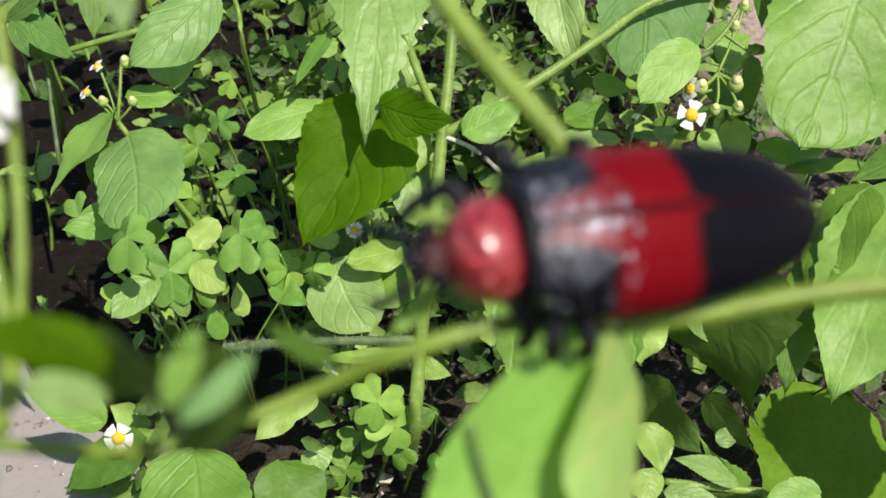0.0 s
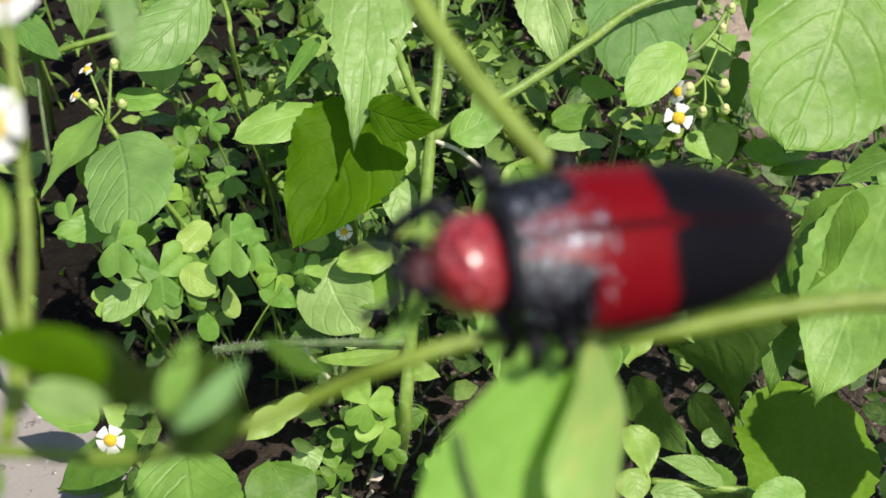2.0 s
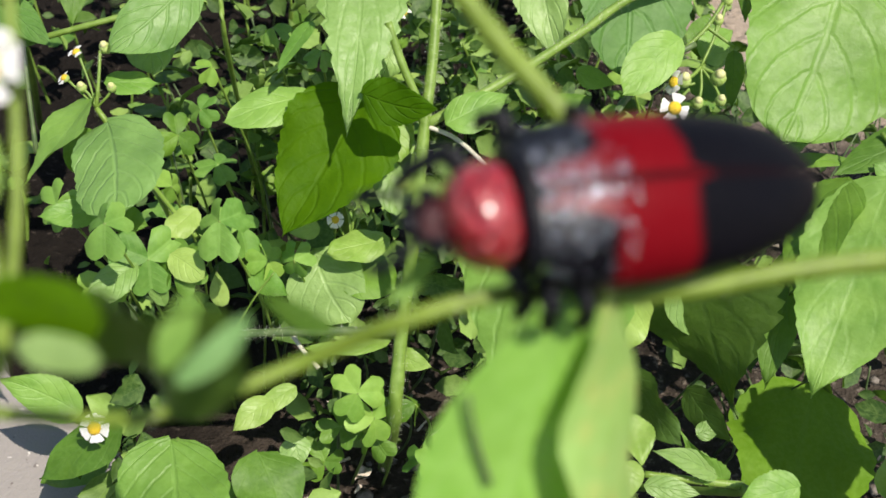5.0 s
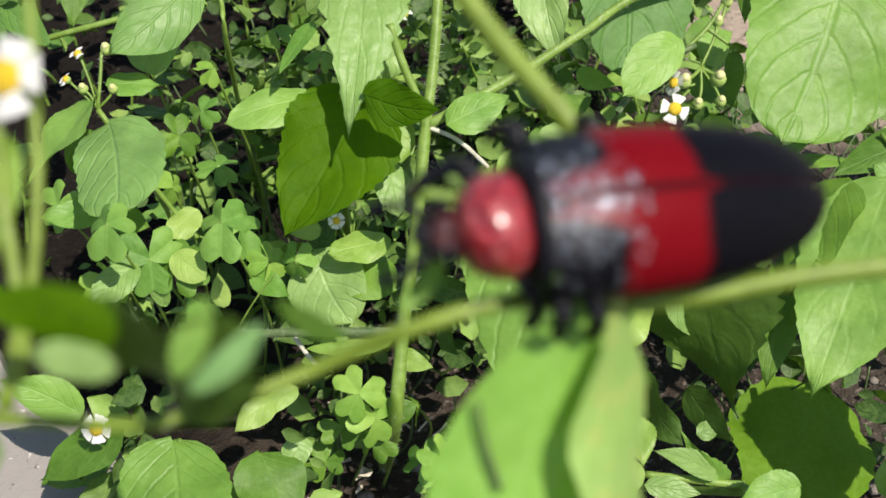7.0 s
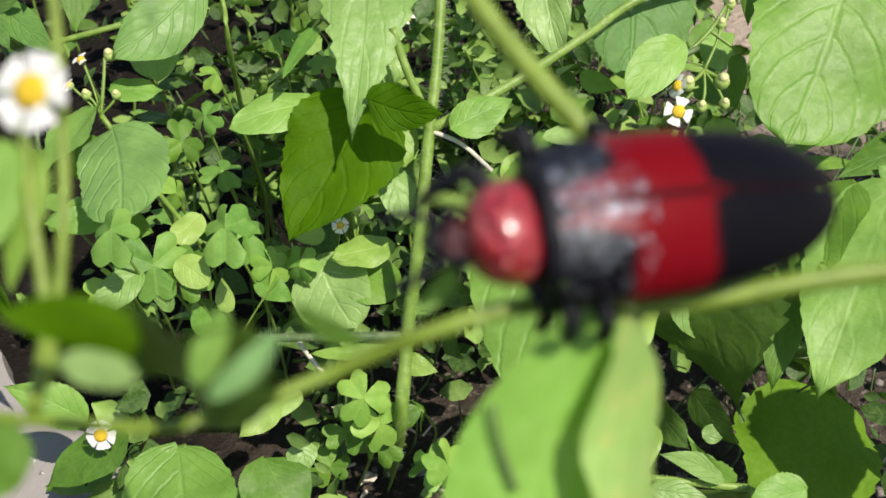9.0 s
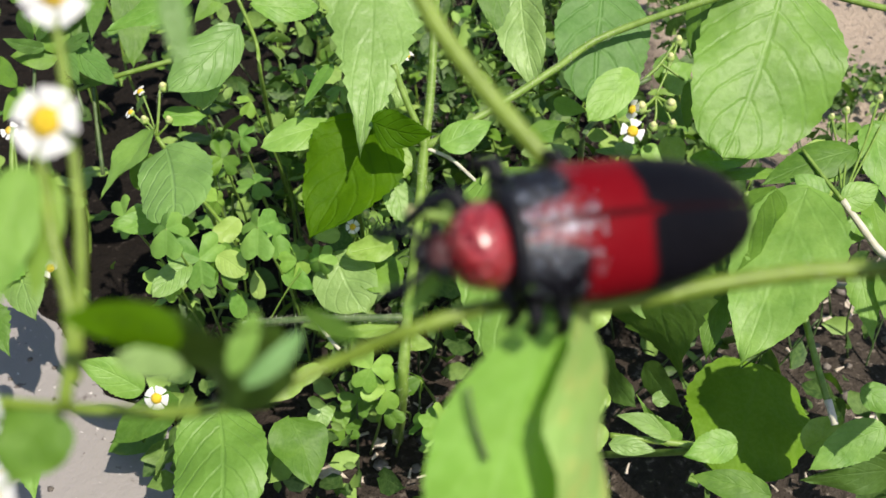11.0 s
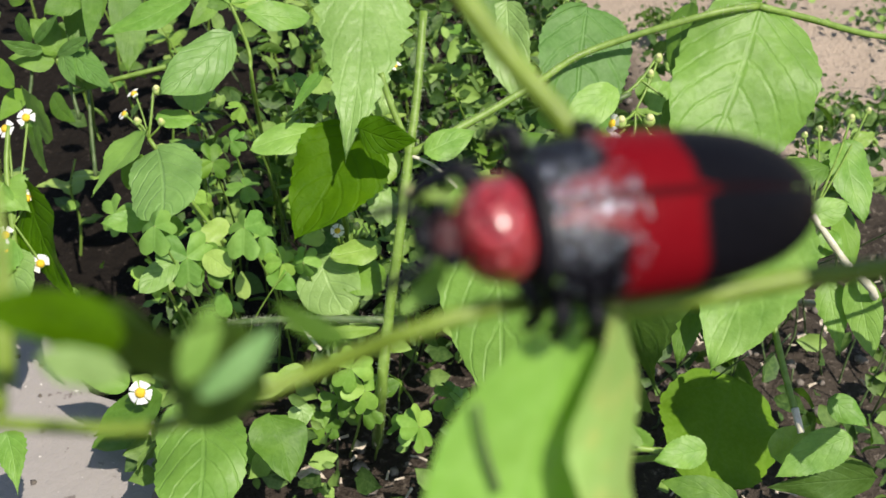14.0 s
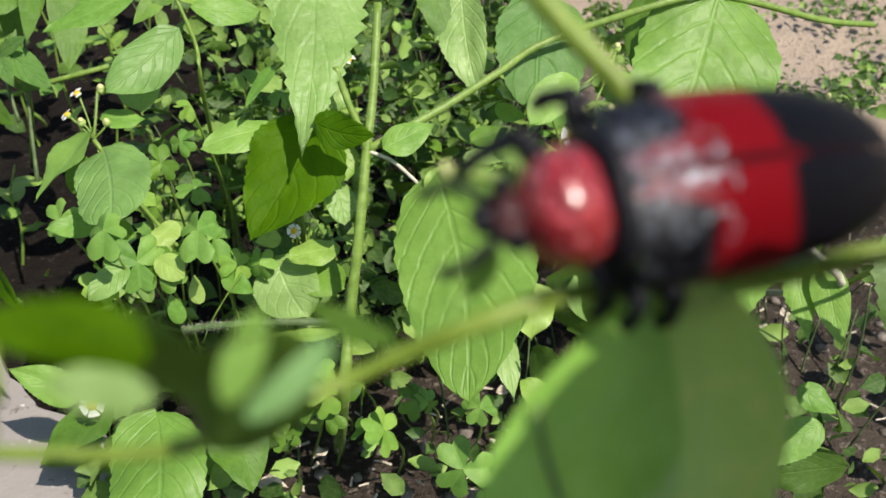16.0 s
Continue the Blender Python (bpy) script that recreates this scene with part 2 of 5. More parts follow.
def ground_material():
    """Crumbly bed soil, plant shade put into its dark colour, that gives way to pale trodden sand."""
    n = Nodes("soil and sand")
    p = n.place()
    sep = n.t.nodes.new("ShaderNodeSeparateXYZ")
    n.put(sep.inputs[0], p)
    x, y = sep.outputs[0], sep.outputs[1]
    wob = n.math("MULTIPLY", n.math("SUBTRACT", n.noise(14, 4), 0.5), 0.10)
    # the bed ends along a slanting line, behind and to the right
    edge = n.math("ADD", n.math("ADD", n.math("MULTIPLY", n.math("SUBTRACT", y, 0.5), 0.4), n.math("SUBTRACT", x, 0.115)), wob)
    edge = n.math("MINIMUM", edge, n.math("SUBTRACT", n.math("ADD", y, wob), 0.40))
    edge = n.math("MAXIMUM", edge, n.math("SUBTRACT", n.math("ABSOLUTE", n.math("SUBTRACT", y, n.math("MULTIPLY", wob, 2.0))), 1.1))
    edge = n.math("MAXIMUM", edge, n.math("SUBTRACT", n.math("ABSOLUTE", n.math("ADD", x, wob)), 0.9))
    sand_part = n.smooth(edge, -0.02, 0.05)
    clod, crumb, grit = n.noise(60, 5, 0.65), n.noise(280, 4, 0.6), n.noise(1200, 2)
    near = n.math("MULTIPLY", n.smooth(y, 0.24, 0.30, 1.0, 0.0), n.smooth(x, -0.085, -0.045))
    # Near-black base: shadow under the plants is put into the soil colour.
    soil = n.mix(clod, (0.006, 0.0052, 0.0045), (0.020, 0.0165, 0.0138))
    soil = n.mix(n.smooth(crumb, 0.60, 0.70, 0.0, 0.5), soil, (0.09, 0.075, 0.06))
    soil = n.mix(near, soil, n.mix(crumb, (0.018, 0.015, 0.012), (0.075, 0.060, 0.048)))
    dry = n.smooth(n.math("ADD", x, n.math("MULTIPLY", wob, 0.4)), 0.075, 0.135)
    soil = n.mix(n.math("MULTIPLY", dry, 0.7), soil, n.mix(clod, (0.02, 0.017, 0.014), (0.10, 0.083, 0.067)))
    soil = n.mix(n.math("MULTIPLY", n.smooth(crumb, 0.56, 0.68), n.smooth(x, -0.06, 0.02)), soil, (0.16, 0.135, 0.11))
    sand = n.mix(clod, (0.27, 0.21, 0.16), (0.40, 0.33, 0.26))
    sand = n.mix(n.smooth(crumb, 0.62, 0.7), sand, (0.20, 0.15, 0.11))
    sand = n.mix(n.math("MULTIPLY", grit, 0.4), sand, (0.46, 0.40, 0.33))
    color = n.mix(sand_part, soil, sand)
    h = n.math("ADD", n.math("MULTIPLY", clod, 1.0), n.math("MULTIPLY", crumb, 0.5))
    nrm = n.bump(n.math("ADD", h, n.math("MULTIPLY", grit, 0.1)), 0.008, 0.8)
    return n.done(n.principled(color, 0.95, nrm, spec=0.06))


def slab_material():
    n = Nodes("worn grey concrete")
    big, mid, fine = n.noise(22, 4), n.noise(160, 4, 0.6), n.noise(1100, 3)
    c = n.mix(big, (0.24, 0.222, 0.208), (0.32, 0.30, 0.285))
    c = n.mix(n.math("MULTIPLY", fine, 0.5), c, (0.25, 0.23, 0.21))
    c = n.mix(n.smooth(mid, 0.64, 0.70), c, (0.14, 0.12, 0.11))
    c = n.mix(n.smooth(n.noise(300, 2), 0.68, 0.74), c, (0.55, 0.52, 0.48))
    return n.done(n.principled(c, 0.88, n.bump(n.math("ADD", mid, n.math("MULTIPLY", fine, 0.4)), 0.0012, 0.6), spec=0.25))


GROUND, SLAB = ground_material(), slab_material()


# ---- building helpers ----
def origin_of(ob):
    o = Vector((0, 0, 0))
    while ob is not None:
        o = o + ob.location
        ob = ob.parent
    return o


def part(name, bm, material, parent, label=""):
    """Links a bmesh, drawn in the place's coordinates, as one mesh under a thing or part (or at top level)."""
    data = bpy.data.meshes.new(name)
    if parent is not None:
        bmesh.ops.translate(bm, verts=bm.verts, vec=-origin_of(parent))
    bm.to_mesh(data)
    bm.free()
    for p in data.polygons:
        p.use_smooth = True
    data.materials.append(material)
    ob = new(name, data)
    ob.parent = parent
    if label:
        tagged(ob, label)
    return ob


def thing(name, at, label, category, group="", kind=""):
    ob = new(name)
    ob.empty_display_size = 0.01
    ob.location = at
    return tagged(ob, label, category, group, kind)


def frame_of(base, tip, face):
    """Axes of a blade from base to tip whose upper side looks towards face."""
    x = (Vector(tip) - Vector(base)).normalized()
    z = Vector(face) - x * x.dot(Vector(face))
    z = z.normalized()
    y = z.cross(x)
    return Matrix(((x.x, y.x, z.x, base[0]), (x.y, y.y, z.y, base[1]), (x.z, y.z, z.z, base[2]), (0, 0, 0, 1)))


# profile: powers of base and tip, teeth, tooth depth
SHAPES = {
    "ovate": (0.55, 0.95, 0, 0.0),
    "toothed": (0.55, 1.0, 13, 0.035),
    "pointed": (0.55, 1.7, 10, 0.08),
    "round": (0.42, 0.50, 11, 0.028),
    "oval": (0.60, 0.66, 0, 0.0),
    "blade": (0.45, 0.80, 0, 0.0),
}


def leaf_bm(base, tip, width, shape="ovate", face=None, fold=0.18, droop=0.10, wave=0.06, seed=0, curl=0.35):
    a, b, teeth, depth = SHAPES[shape]
    rng = random.Random(seed)
    L = (Vector(tip) - Vector(base)).length
    rows = teeth * 3 + 3 if teeth else 14
    cols = 4
    peak = (a / (a + b)) ** a * (b / (a + b)) ** b
    f = Vector(face) if face else (SUN * 0.7 + Vector((0, -0.75, 0.6)) * 0.6)
    m = frame_of(base, tip, f)
    bm = bmesh.new()
    uv = bm.loops.layers.uv.new("UVMap")
    ph = rng.uniform(0, 6.28)
    bend = rng.uniform(-0.06, 0.06)
    skew = rng.uniform(-0.10, 0.10)
    curl *= rng.uniform(0.4, 1.6)
    lift = [rng.uniform(-1, 1) for _ in range(6)]
    grid, where = [], {}
    for i in range(rows + 1):
        s = i / rows
        e = min(1.0, s / 0.88) if shape == "drip" else s
        h = 0.5 * width * max(0.0, (max(e, 1e-5) ** a) * (max(1 - e, 0) ** b)) / peak
        if shape == "drip" and s > 0.6:
            h = max(h, 0.5 * width * (1 - s) * 1.6)
        line = []
        for j in range(-cols, cols + 1):
            t = j / cols
            w = h
            if abs(j) == cols and teeth:
                w = h * (1 + depth * rng.uniform(0.6, 1.5) * (1.0 - 2.0 * ((s * teeth + 0.1) % 1.0)))
            elif abs(j) == cols:
                w = h * (1 + rng.uniform(-0.02, 0.02))
            y = t * w * (1 + skew * (1 if t > 0 else -1))
            z = fold * abs(y) - droop * L * s * s + droop * L * s * 0.55
            z -= curl * y * y / width
            z += wave * width * math.sin(s * 9 + ph + t * 1.5) * abs(t) * 0.5
            z += width * 0.008 * math.sin(s * 30 - abs(t) * 14)
            z += width * 0.055 * (lift[0] * math.sin(s * 7 + lift[1] * 3) * t + lift[2] * math.sin(s * 13 + lift[3] * 3) * t * abs(t))
            x = s * L - (abs(t) ** 2) * 0.02 * L
            y += bend * L * math.sin(math.pi * s)
            v = bm.verts.new(m @ Vector((x, y, z)))
            where[v] = (s, 0.5 + 0.5 * t)
            line.append(v)
        grid.append(line)
    for i in range(rows):
        for j in range(2 * cols):
            fc = bm.faces.new((grid[i][j], grid[i + 1][j], grid[i + 1][j + 1], grid[i][j + 1]))
            for lp in fc.loops:
                lp[uv].uv = where[lp.vert]
    return bm


LEAF_NUMBER = [0]


def leaf(parent, base, tip, width, material=None, shape="ovate", label="", **more):
    LEAF_NUMBER[0] += 1
    return part("leaf", leaf_bm(base, tip, width, shape, seed=LEAF_NUMBER[0], **more), material or LEAF, parent, label)


def smooth_line(points, steps=6):
    """A curve through the points (Catmull-Rom)."""
    p = [Vector(q) for q in points]
    p = [p[0] * 2 - p[1]] + p + [p[-1] * 2 - p[-2]]
    out = []
    for i in range(1, len(p) - 2):
        for k in range(steps):
            t = k / steps
            out.append(0.5 * ((2 * p[i]) + (p[i + 1] - p[i - 1]) * t + (2 * p[i - 1] - 5 * p[i] + 4 * p[i + 1] - p[i + 2]) * t * t + (3 * p[i] - p[i - 1] - 3 * p[i + 1] + p[i + 2]) * t ** 3))
    return out + [p[-2]]


def tube_bm(points, r0, r1, sides=9, bm=None, steps=6, knobs=0.05):
    line = smooth_line(points, steps) if len(points) > 2 or steps > 1 else [Vector(q) for q in points]
    bm = bm or bmesh.new()
    up = Vector((0.31, 0.22, 0.92))
    rings = []
    for i, p in enumerate(line):
        d = (line[min(i + 1, len(line) - 1)] - line[max(i - 1, 0)]).normalized()
        u = d.cross(up).normalized()
        w = d.cross(u)
        f = i / (len(line) - 1)
        r = (r0 + (r1 - r0) * f) * (1 + knobs * math.sin(i * 2.3))
        rings.append([bm.verts.new(p + (u * math.cos(2 * math.pi * k / sides) + w * math.sin(2 * math.pi * k / sides)) * r * (1 + 0.06 * (k % 2))) for k in range(sides)])
    for a, b in zip(rings, rings[1:]):
        for k in range(sides):
            bm.faces.new((a[k], a[(k + 1) % sides], b[(k + 1) % sides], b[k]))
    bm.faces.new(rings[0][::-1])
    bm.faces.new(rings[-1])
    return bm


def stem(parent, points, r0, r1=None, material=None, hairs=0, hair=0.0012, name="stem", label=""):
    ob = part(name, tube_bm(points, r0, r1 or r0), material or STEM, parent, label)
    if hairs:
        rng = random.Random(int(abs(points[0][0]) * 1e5) + hairs)
        line = smooth_line(points)
        bm = bmesh.new()
        for _ in range(hairs):
            i = rng.randrange(len(line) - 1)
            p = line[i].lerp(line[i + 1], rng.random())
            d = Vector((rng.gauss(0, 1), rng.gauss(0, 1), rng.gauss(0, 1)))
            ax = (line[i + 1] - line[i]).normalized()
            d = (d - ax * d.dot(ax)).normalized()
            q = p + d * (r0 + rng.uniform(0.5, 1.0) * hair)
            e = ax.cross(d) * 0.00010
            v = [bm.verts.new(c) for c in (p + e, p - e, p + ax * 0.0001, q + ax * 0.0003)]
            for tri in ((0, 1, 3), (1, 2, 3), (2, 0, 3)):
                bm.faces.new([v[k] for k in tri])
        tagged(part("stem_hairs", bm, HAIR, ob, "fine white hairs"), kind="stuff")
    return ob


def flower(parent, at, face, size, stalk=None, petals=5, seed=0, missing=()):
    """A small daisy-like head: five short toothed white petals round a domed yellow disc on a green cup."""
    rng = random.Random(seed)
    n = Vector(face).normalized()
    u = n.cross(Vector((0.2, 0.1, 1))).normalized()
    w = n.cross(u)
    c = Vector(at)
    r = size * 0.22
    bm = bmesh.new()
    rings = []
    for k in range(7):
        a = k / 6 * math.pi / 2
        rings.append([bm.verts.new(c + n * (r * 0.75 * math.sin(a)) + (u * math.cos(g) + w * math.sin(g)) * r * max(math.cos(a), 0.04) * (1 + 0.08 * ((j + k) % 2))) for j, g in enumerate(i * 2 * math.pi / 14 for i in range(14))])
    for a, b in zip(rings, rings[1:]):
        for k in range(14):
            bm.faces.new((a[k], a[(k + 1) % 14], b[(k + 1) % 14], b[k]))
    bm.faces.new(rings[-1])
    head = part("flower_head", bm, DISC, parent, "small white daisy flower with a yellow disc")
    bm = bmesh.new()
    rings = []
    for k, (h, q) in enumerate(((0.02, 1.04), (-0.5, 1.12), (-1.0, 0.9), (-1.35, 0.3))):
        rings.append([bm.verts.new(c + n * r * h + (u * math.cos(g) + w * math.sin(g)) * r * q) for g in (i * 2 * math.pi / 10 for i in range(10))])
    for a, b in zip(rings, rings[1:]):
        for k in range(10):
            bm.faces.new((a[k], b[k], b[(k + 1) % 10], a[(k + 1) % 10]))
    part("flower_cup", bm, SEPAL, head)
    turn = rng.uniform(0, 6.28)
    for i in range(petals):
        if i in missing:
            continue
        g = turn + i * 2 * math.pi / petals + rng.uniform(-0.1, 0.1)
        d = (u * math.cos(g) + w * math.sin(g))
        s = n.cross(d)
        tilt = rng.uniform(-0.25, 0.1)
        bm = bmesh.new()
        grid = []
        for a in range(4):
            f = a / 3
            line = []
            for b in range(-3, 4):
                t = b / 3
                reach = r * 0.85 + (size * 0.5 - r * 0.85) * f * (1 - (0.07 * (b % 2) + 0.12 * t * t if a == 3 else 0))
                p = c + d * reach + s * t * size * (0.12 + 0.19 * f - 0.06 * f ** 4) + n * (tilt * f * size * 0.25 + size * 0.03 * (1 - t * t))
                line.append(bm.verts.new(p))
            grid.append(line)
        for a in range(3):
            for b in range(6):
                bm.faces.new((grid[a][b], grid[a + 1][b], grid[a + 1][b + 1], grid[a][b + 1]))
        part("petal", bm, PETAL, head)
    if stalk:
        part("flower_stalk", tube_bm([Vector(stalk), Vector(stalk).lerp(c - n * r, 0.5) + n * -0.001, c - n * r * 1.2], size * 0.05, size * 0.075), STEM, parent)
    return head


def bud(parent, at, size, stalk=None):
    bm = bmesh.new()
    bmesh.ops.create_uvsphere(bm, u_segments=10, v_segments=7, radius=size * 0.5)
    for v in bm.verts:
        v.co.z *= 1.05
        v.co *= 1 + 0.06 * math.sin(v.co.x * 4e3 + v.co.y * 3e3)
    bmesh.ops.translate(bm, verts=bm.verts, vec=Vector(at))
    b = part("flower_bud", bm, SEPAL, parent)
    bm = bmesh.new()
    bmesh.ops.create_uvsphere(bm, u_segments=8, v_segments=5, radius=size * 0.34)
    bmesh.ops.translate(bm, verts=bm.verts, vec=Vector(at) + Vector((0, -0.14, 0.36)) * size)
    part("bud_tip", bm, BUD_TIP, b)
    if stalk:
        part("flower_stalk", tube_bm([Vector(stalk), Vector(stalk).lerp(Vector(at), 0.6) + Vector((0.0006, 0, 0)), Vector(at)], size * 0.12, size * 0.14, 7), STEM, parent)
    return b


def heart_bm(base, tip, width, face, fold, seed):
    """A heart-shaped leaflet: narrow at its stalk, two round lobes with a cleft between, creased along the middle."""
    rng = random.Random(seed)
    L = (Vector(tip) - Vector(base)).length
    m = frame_of(base, tip, face)
    sag, lift, tilt = rng.uniform(0.05, 0.22), rng.uniform(-0.12, 0.12), rng.uniform(-0.10, 0.10)
    bm = bmesh.new()
    uv = bm.loops.layers.uv.new("UVMap")
    grid, where = [], {}
    for i in range(15):
        t = (i - 7) / 7
        a = abs(t)
        low = 0.60 * a ** 1.5
        if a > 0.45:
            high = 0.60 + 0.40 * math.sqrt(max(0.0, 1 - ((a - 0.45) / 0.55) ** 2))
        else:
            high = 1.0 - 0.17 * ((0.45 - a) / 0.45) ** 1.4
        line = []
        for k in range(7):
            x = low + (high - low) * k / 6
            z = fold * a * width * 0.5 - sag * L * x * x + lift * width * a * a + tilt * width * t * x - 0.18 * width * a ** 3
            v = bm.verts.new(m @ Vector((x * L, t * width * 0.5 * (0.98 + 0.02 * math.sin(9 * x)), z)))
            where[v] = (x, 0.5 + 0.5 * t)
            line.append(v)
        grid.append(line)
    for i in range(14):
        for k in range(6):
            fc = bm.faces.new((grid[i][k], grid[i][k + 1], grid[i + 1][k + 1], grid[i + 1][k]))
            for lp in fc.loops:
                lp[uv].uv = where[lp.vert]
    bmesh.ops.remove_doubles(bm, verts=bm.verts, dist=1e-6)
    bmesh.ops.recalc_face_normals(bm, faces=bm.faces)
    return bm


def trefoil(parent, at, size, face=None, spin=0.0, root=None, tilt=0.25, material=None, nodding=False):
    """A clover-like leaf: three heart-shaped leaflets on a thin stalk."""
    c = Vector(at)
    n = (Vector(face) if face else (SUN + Vector((0, -0.3, 0.4)))).normalized()
    u = n.cross(Vector((0, 1, 0.3))).normalized()
    w = n.cross(u)
    for i in range(3):
        g = spin + i * 2.094
        out = u * math.cos(g) + w * math.sin(g)
        d, up, reach = out - n * tilt, n, size
        if nodding and i:
            # the side leaflets fold back and show their edges
            d, up, reach = out - n * (0.7 + 0.3 * i), n + out * (0.9 if i == 1 else 0.5), size * 0.85
        LEAF_NUMBER[0] += 1
        bm = heart_bm(c, c + d.normalized() * reach, reach * 1.14, up, 0.34, LEAF_NUMBER[0])
        part("leaflet", bm, material or CLOVER, parent)
    if root:
        r = Vector(root)
        part("leaf_stalk", tube_bm([r, r.lerp(c, 0.55) + Vector((0.004, -0.003, 0.004)), c], 0.00045, 0.00035, 6), STEM, parent)


SHAPES["drip"] = (0.50, 1.10, 13, 0.10)
SHAPES["egg"] = (0.50, 0.72, 11, 0.03)
SHAPES["disc"] = (0.36, 0.40, 11, 0.028)
SHAPES["wedge"] = (1.0, 0.85, 0, 0.0)


# ---- ground ----
def build_ground():
    rng = np.random.default_rng(3)
    xs_ = np.concatenate([[-60, -12, -3, -1.0], np.linspace(-0.6, 0.7, 66), [1.2, 3, 12, 60]])
    ys_ = np.concatenate([[-60, -12, -3, -0.6], np.linspace(0.02, 1.3, 66), [2, 4, 12, 60]])
    bm = bmesh.new()
    grid = []
    for x in xs_:
        line = []
        for y in ys_:
            near = 1.0 if abs(x) < 0.6 and 0 < y < 1.2 else 0.0
            z = near * (0.010 * noise.noise((x * 9, y * 9, 0)) + 0.006 * noise.noise((x * 34, y * 34, 2)) - 0.008)
            line.append(bm.verts.new((x, y, z)))
        grid.append(line)
    for i in range(len(xs_) - 1):
        for j in range(len(ys_) - 1):
            bm.faces.new((grid[i][j], grid[i + 1][j], grid[i + 1][j + 1], grid[i][j + 1]))
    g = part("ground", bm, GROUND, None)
    tagged(g, "bed soil, plant shade put into its colour, giving way to pale trodden sand", "ground", kind="structure")


build_ground()


def build_slab():
    """The worn concrete edge beside the bed, with a ragged rim."""
    rim = [(-0.1674, 0.2833, 0.0000), (-0.1479, 0.2632, 0.0000), (-0.1256, 0.2330, 0.0000), (-0.0973, 0.2192, 0.0000), (-0.0919, 0.2002, 0.0000), (-0.0857, 0.1761, 0.0000), (-0.0747, 0.1277, 0.0000)]
    pts = smooth_line(rim, 9)
    rng = random.Random(4)
    bm = bmesh.new()
    top, low = [], []
    for i, p in enumerate(pts):
        j = Vector((rng.uniform(-1, 1) * 0.0018, 0, 0))
        top.append(bm.verts.new((p.x + j.x, p.y + j.y, 0.004)))
        low.append(bm.verts.new((p.x + j.x + 0.004, p.y + j.y + 0.002, -0.03)))
    end = [bm.verts.new(c) for c in ((-0.9, pts[-1].y, 0.004), (-0.9, pts[0].y + 0.35, 0.004))]
    bm.faces.new(top + end)
    for i in range(len(pts) - 1):
        bm.faces.new((low[i], top[i], top[i + 1], low[i + 1]))
    bmesh.ops.recalc_face_normals(bm, faces=bm.faces)
    s = part("concrete_path", bm, SLAB, None)
    for q in s.data.polygons:
        q.use_smooth = False
    tagged(s, "worn light grey concrete path edge beside the weeds", "path", kind="structure")


build_slab()

# ---- weed with two small flowers and a round veined leaf ----
R1 = (-0.085, 0.292, 0.0)
p = thing("flowering_weed", R1, "small hairy weed with round toothed leaves and yellow buds", "weed", "weeds in the bed")
N1 = (-0.0864, 0.2394, 0.1134)
stem(p, [R1, (-0.0696, 0.2320, 0.0797), (-0.0747, 0.2337, 0.0942), N1], 0.0010, 0.0007, STEM, 160)
stem(p, [N1, (-0.0855, 0.2433, 0.1197), (-0.0852, 0.2481, 0.1254)], 0.0005, 0.0004, STEM, 50)
leaf(p, (-0.0808, 0.2294, 0.1156), (-0.0735, 0.1987, 0.1101), 0.0240, COOL, "disc", "rounded leaf with pale veins", face=(0.0, -0.82, 0.5), fold=0.04, droop=0.06, wave=0.06, curl=0.35)
leaf(p, (-0.0869, 0.2413, 0.1157), (-0.1023, 0.2196, 0.1039), 0.0165, LEAF, "toothed", face=(-0.75, -0.5, 0.55), fold=0.25)
leaf(p, (-0.0846, 0.2444, 0.1178), (-0.0708, 0.2490, 0.1156), 0.0085, LEAF, "ovate", face=(0, -0.35, 1))
leaf(p, (-0.0942, 0.2383, 0.1060), (-0.0858, 0.2374, 0.0924), 0.0120, DEEP, "ovate")
flower(p, (-0.0918, 0.2487, 0.1246), (-0.4, -0.15, 0.9), 0.0048, N1, seed=1, missing=(1, 3))
flower(p, (-0.0948, 0.2444, 0.1194), (-0.6, -0.2, 0.8), 0.0046, N1, seed=2, missing=(3, 4))
bud(p, (-0.0902, 0.2427, 0.1175), 0.0028, N1)
bud(p, (-0.0840, 0.2486, 0.1260), 0.0032)
bud(p, (-0.0821, 0.2419, 0.1180), 0.0026, N1)

# ---- tall weed behind it with broad smooth leaves ----
R2 = (-0.066, 0.345, 0.0)
p = thing("broadleaf_weed", R2, "tall weed with smooth oval leaves above the clover", "weed", "weeds in the bed")
N2 = (-0.0623, 0.2738, 0.1458)
stem(p, [R2, (-0.0560, 0.2677, 0.1135), (-0.0567, 0.2688, 0.1311), N2], 0.0008, 0.0006)
leaf(p, (-0.0609, 0.2640, 0.1397), (-0.0807, 0.2411, 0.1292), 0.0165, COOL, "oval", "smooth oval leaf", face=(-0.2, -0.85, 0.35), fold=0.08)
leaf(p, (-0.0775, 0.2657, 0.1259), (-0.0729, 0.2494, 0.1176), 0.0145, PALE, "oval", face=(0.2, -0.85, 0.45))
leaf(p, (-0.0574, 0.2721, 0.1435), (-0.0355, 0.2777, 0.1400), 0.0110, LEAF, "oval", face=(0.05, -0.6, 0.8), fold=0.1)
leaf(p, (-0.0764, 0.2766, 0.1467), (-0.1038, 0.2626, 0.1396), 0.0120, LEAF, "ovate", face=(-0.2, -0.5, 0.8))
leaf(p, N2, (-0.0800, 0.2839, 0.1496), 0.0120, DEEP, "ovate", face=(0, -0.5, 1))
leaf(p, N2, (-0.0613, 0.2917, 0.1524), 0.0130, LEAF, "ovate", face=(0.2, -0.6, 0.8))
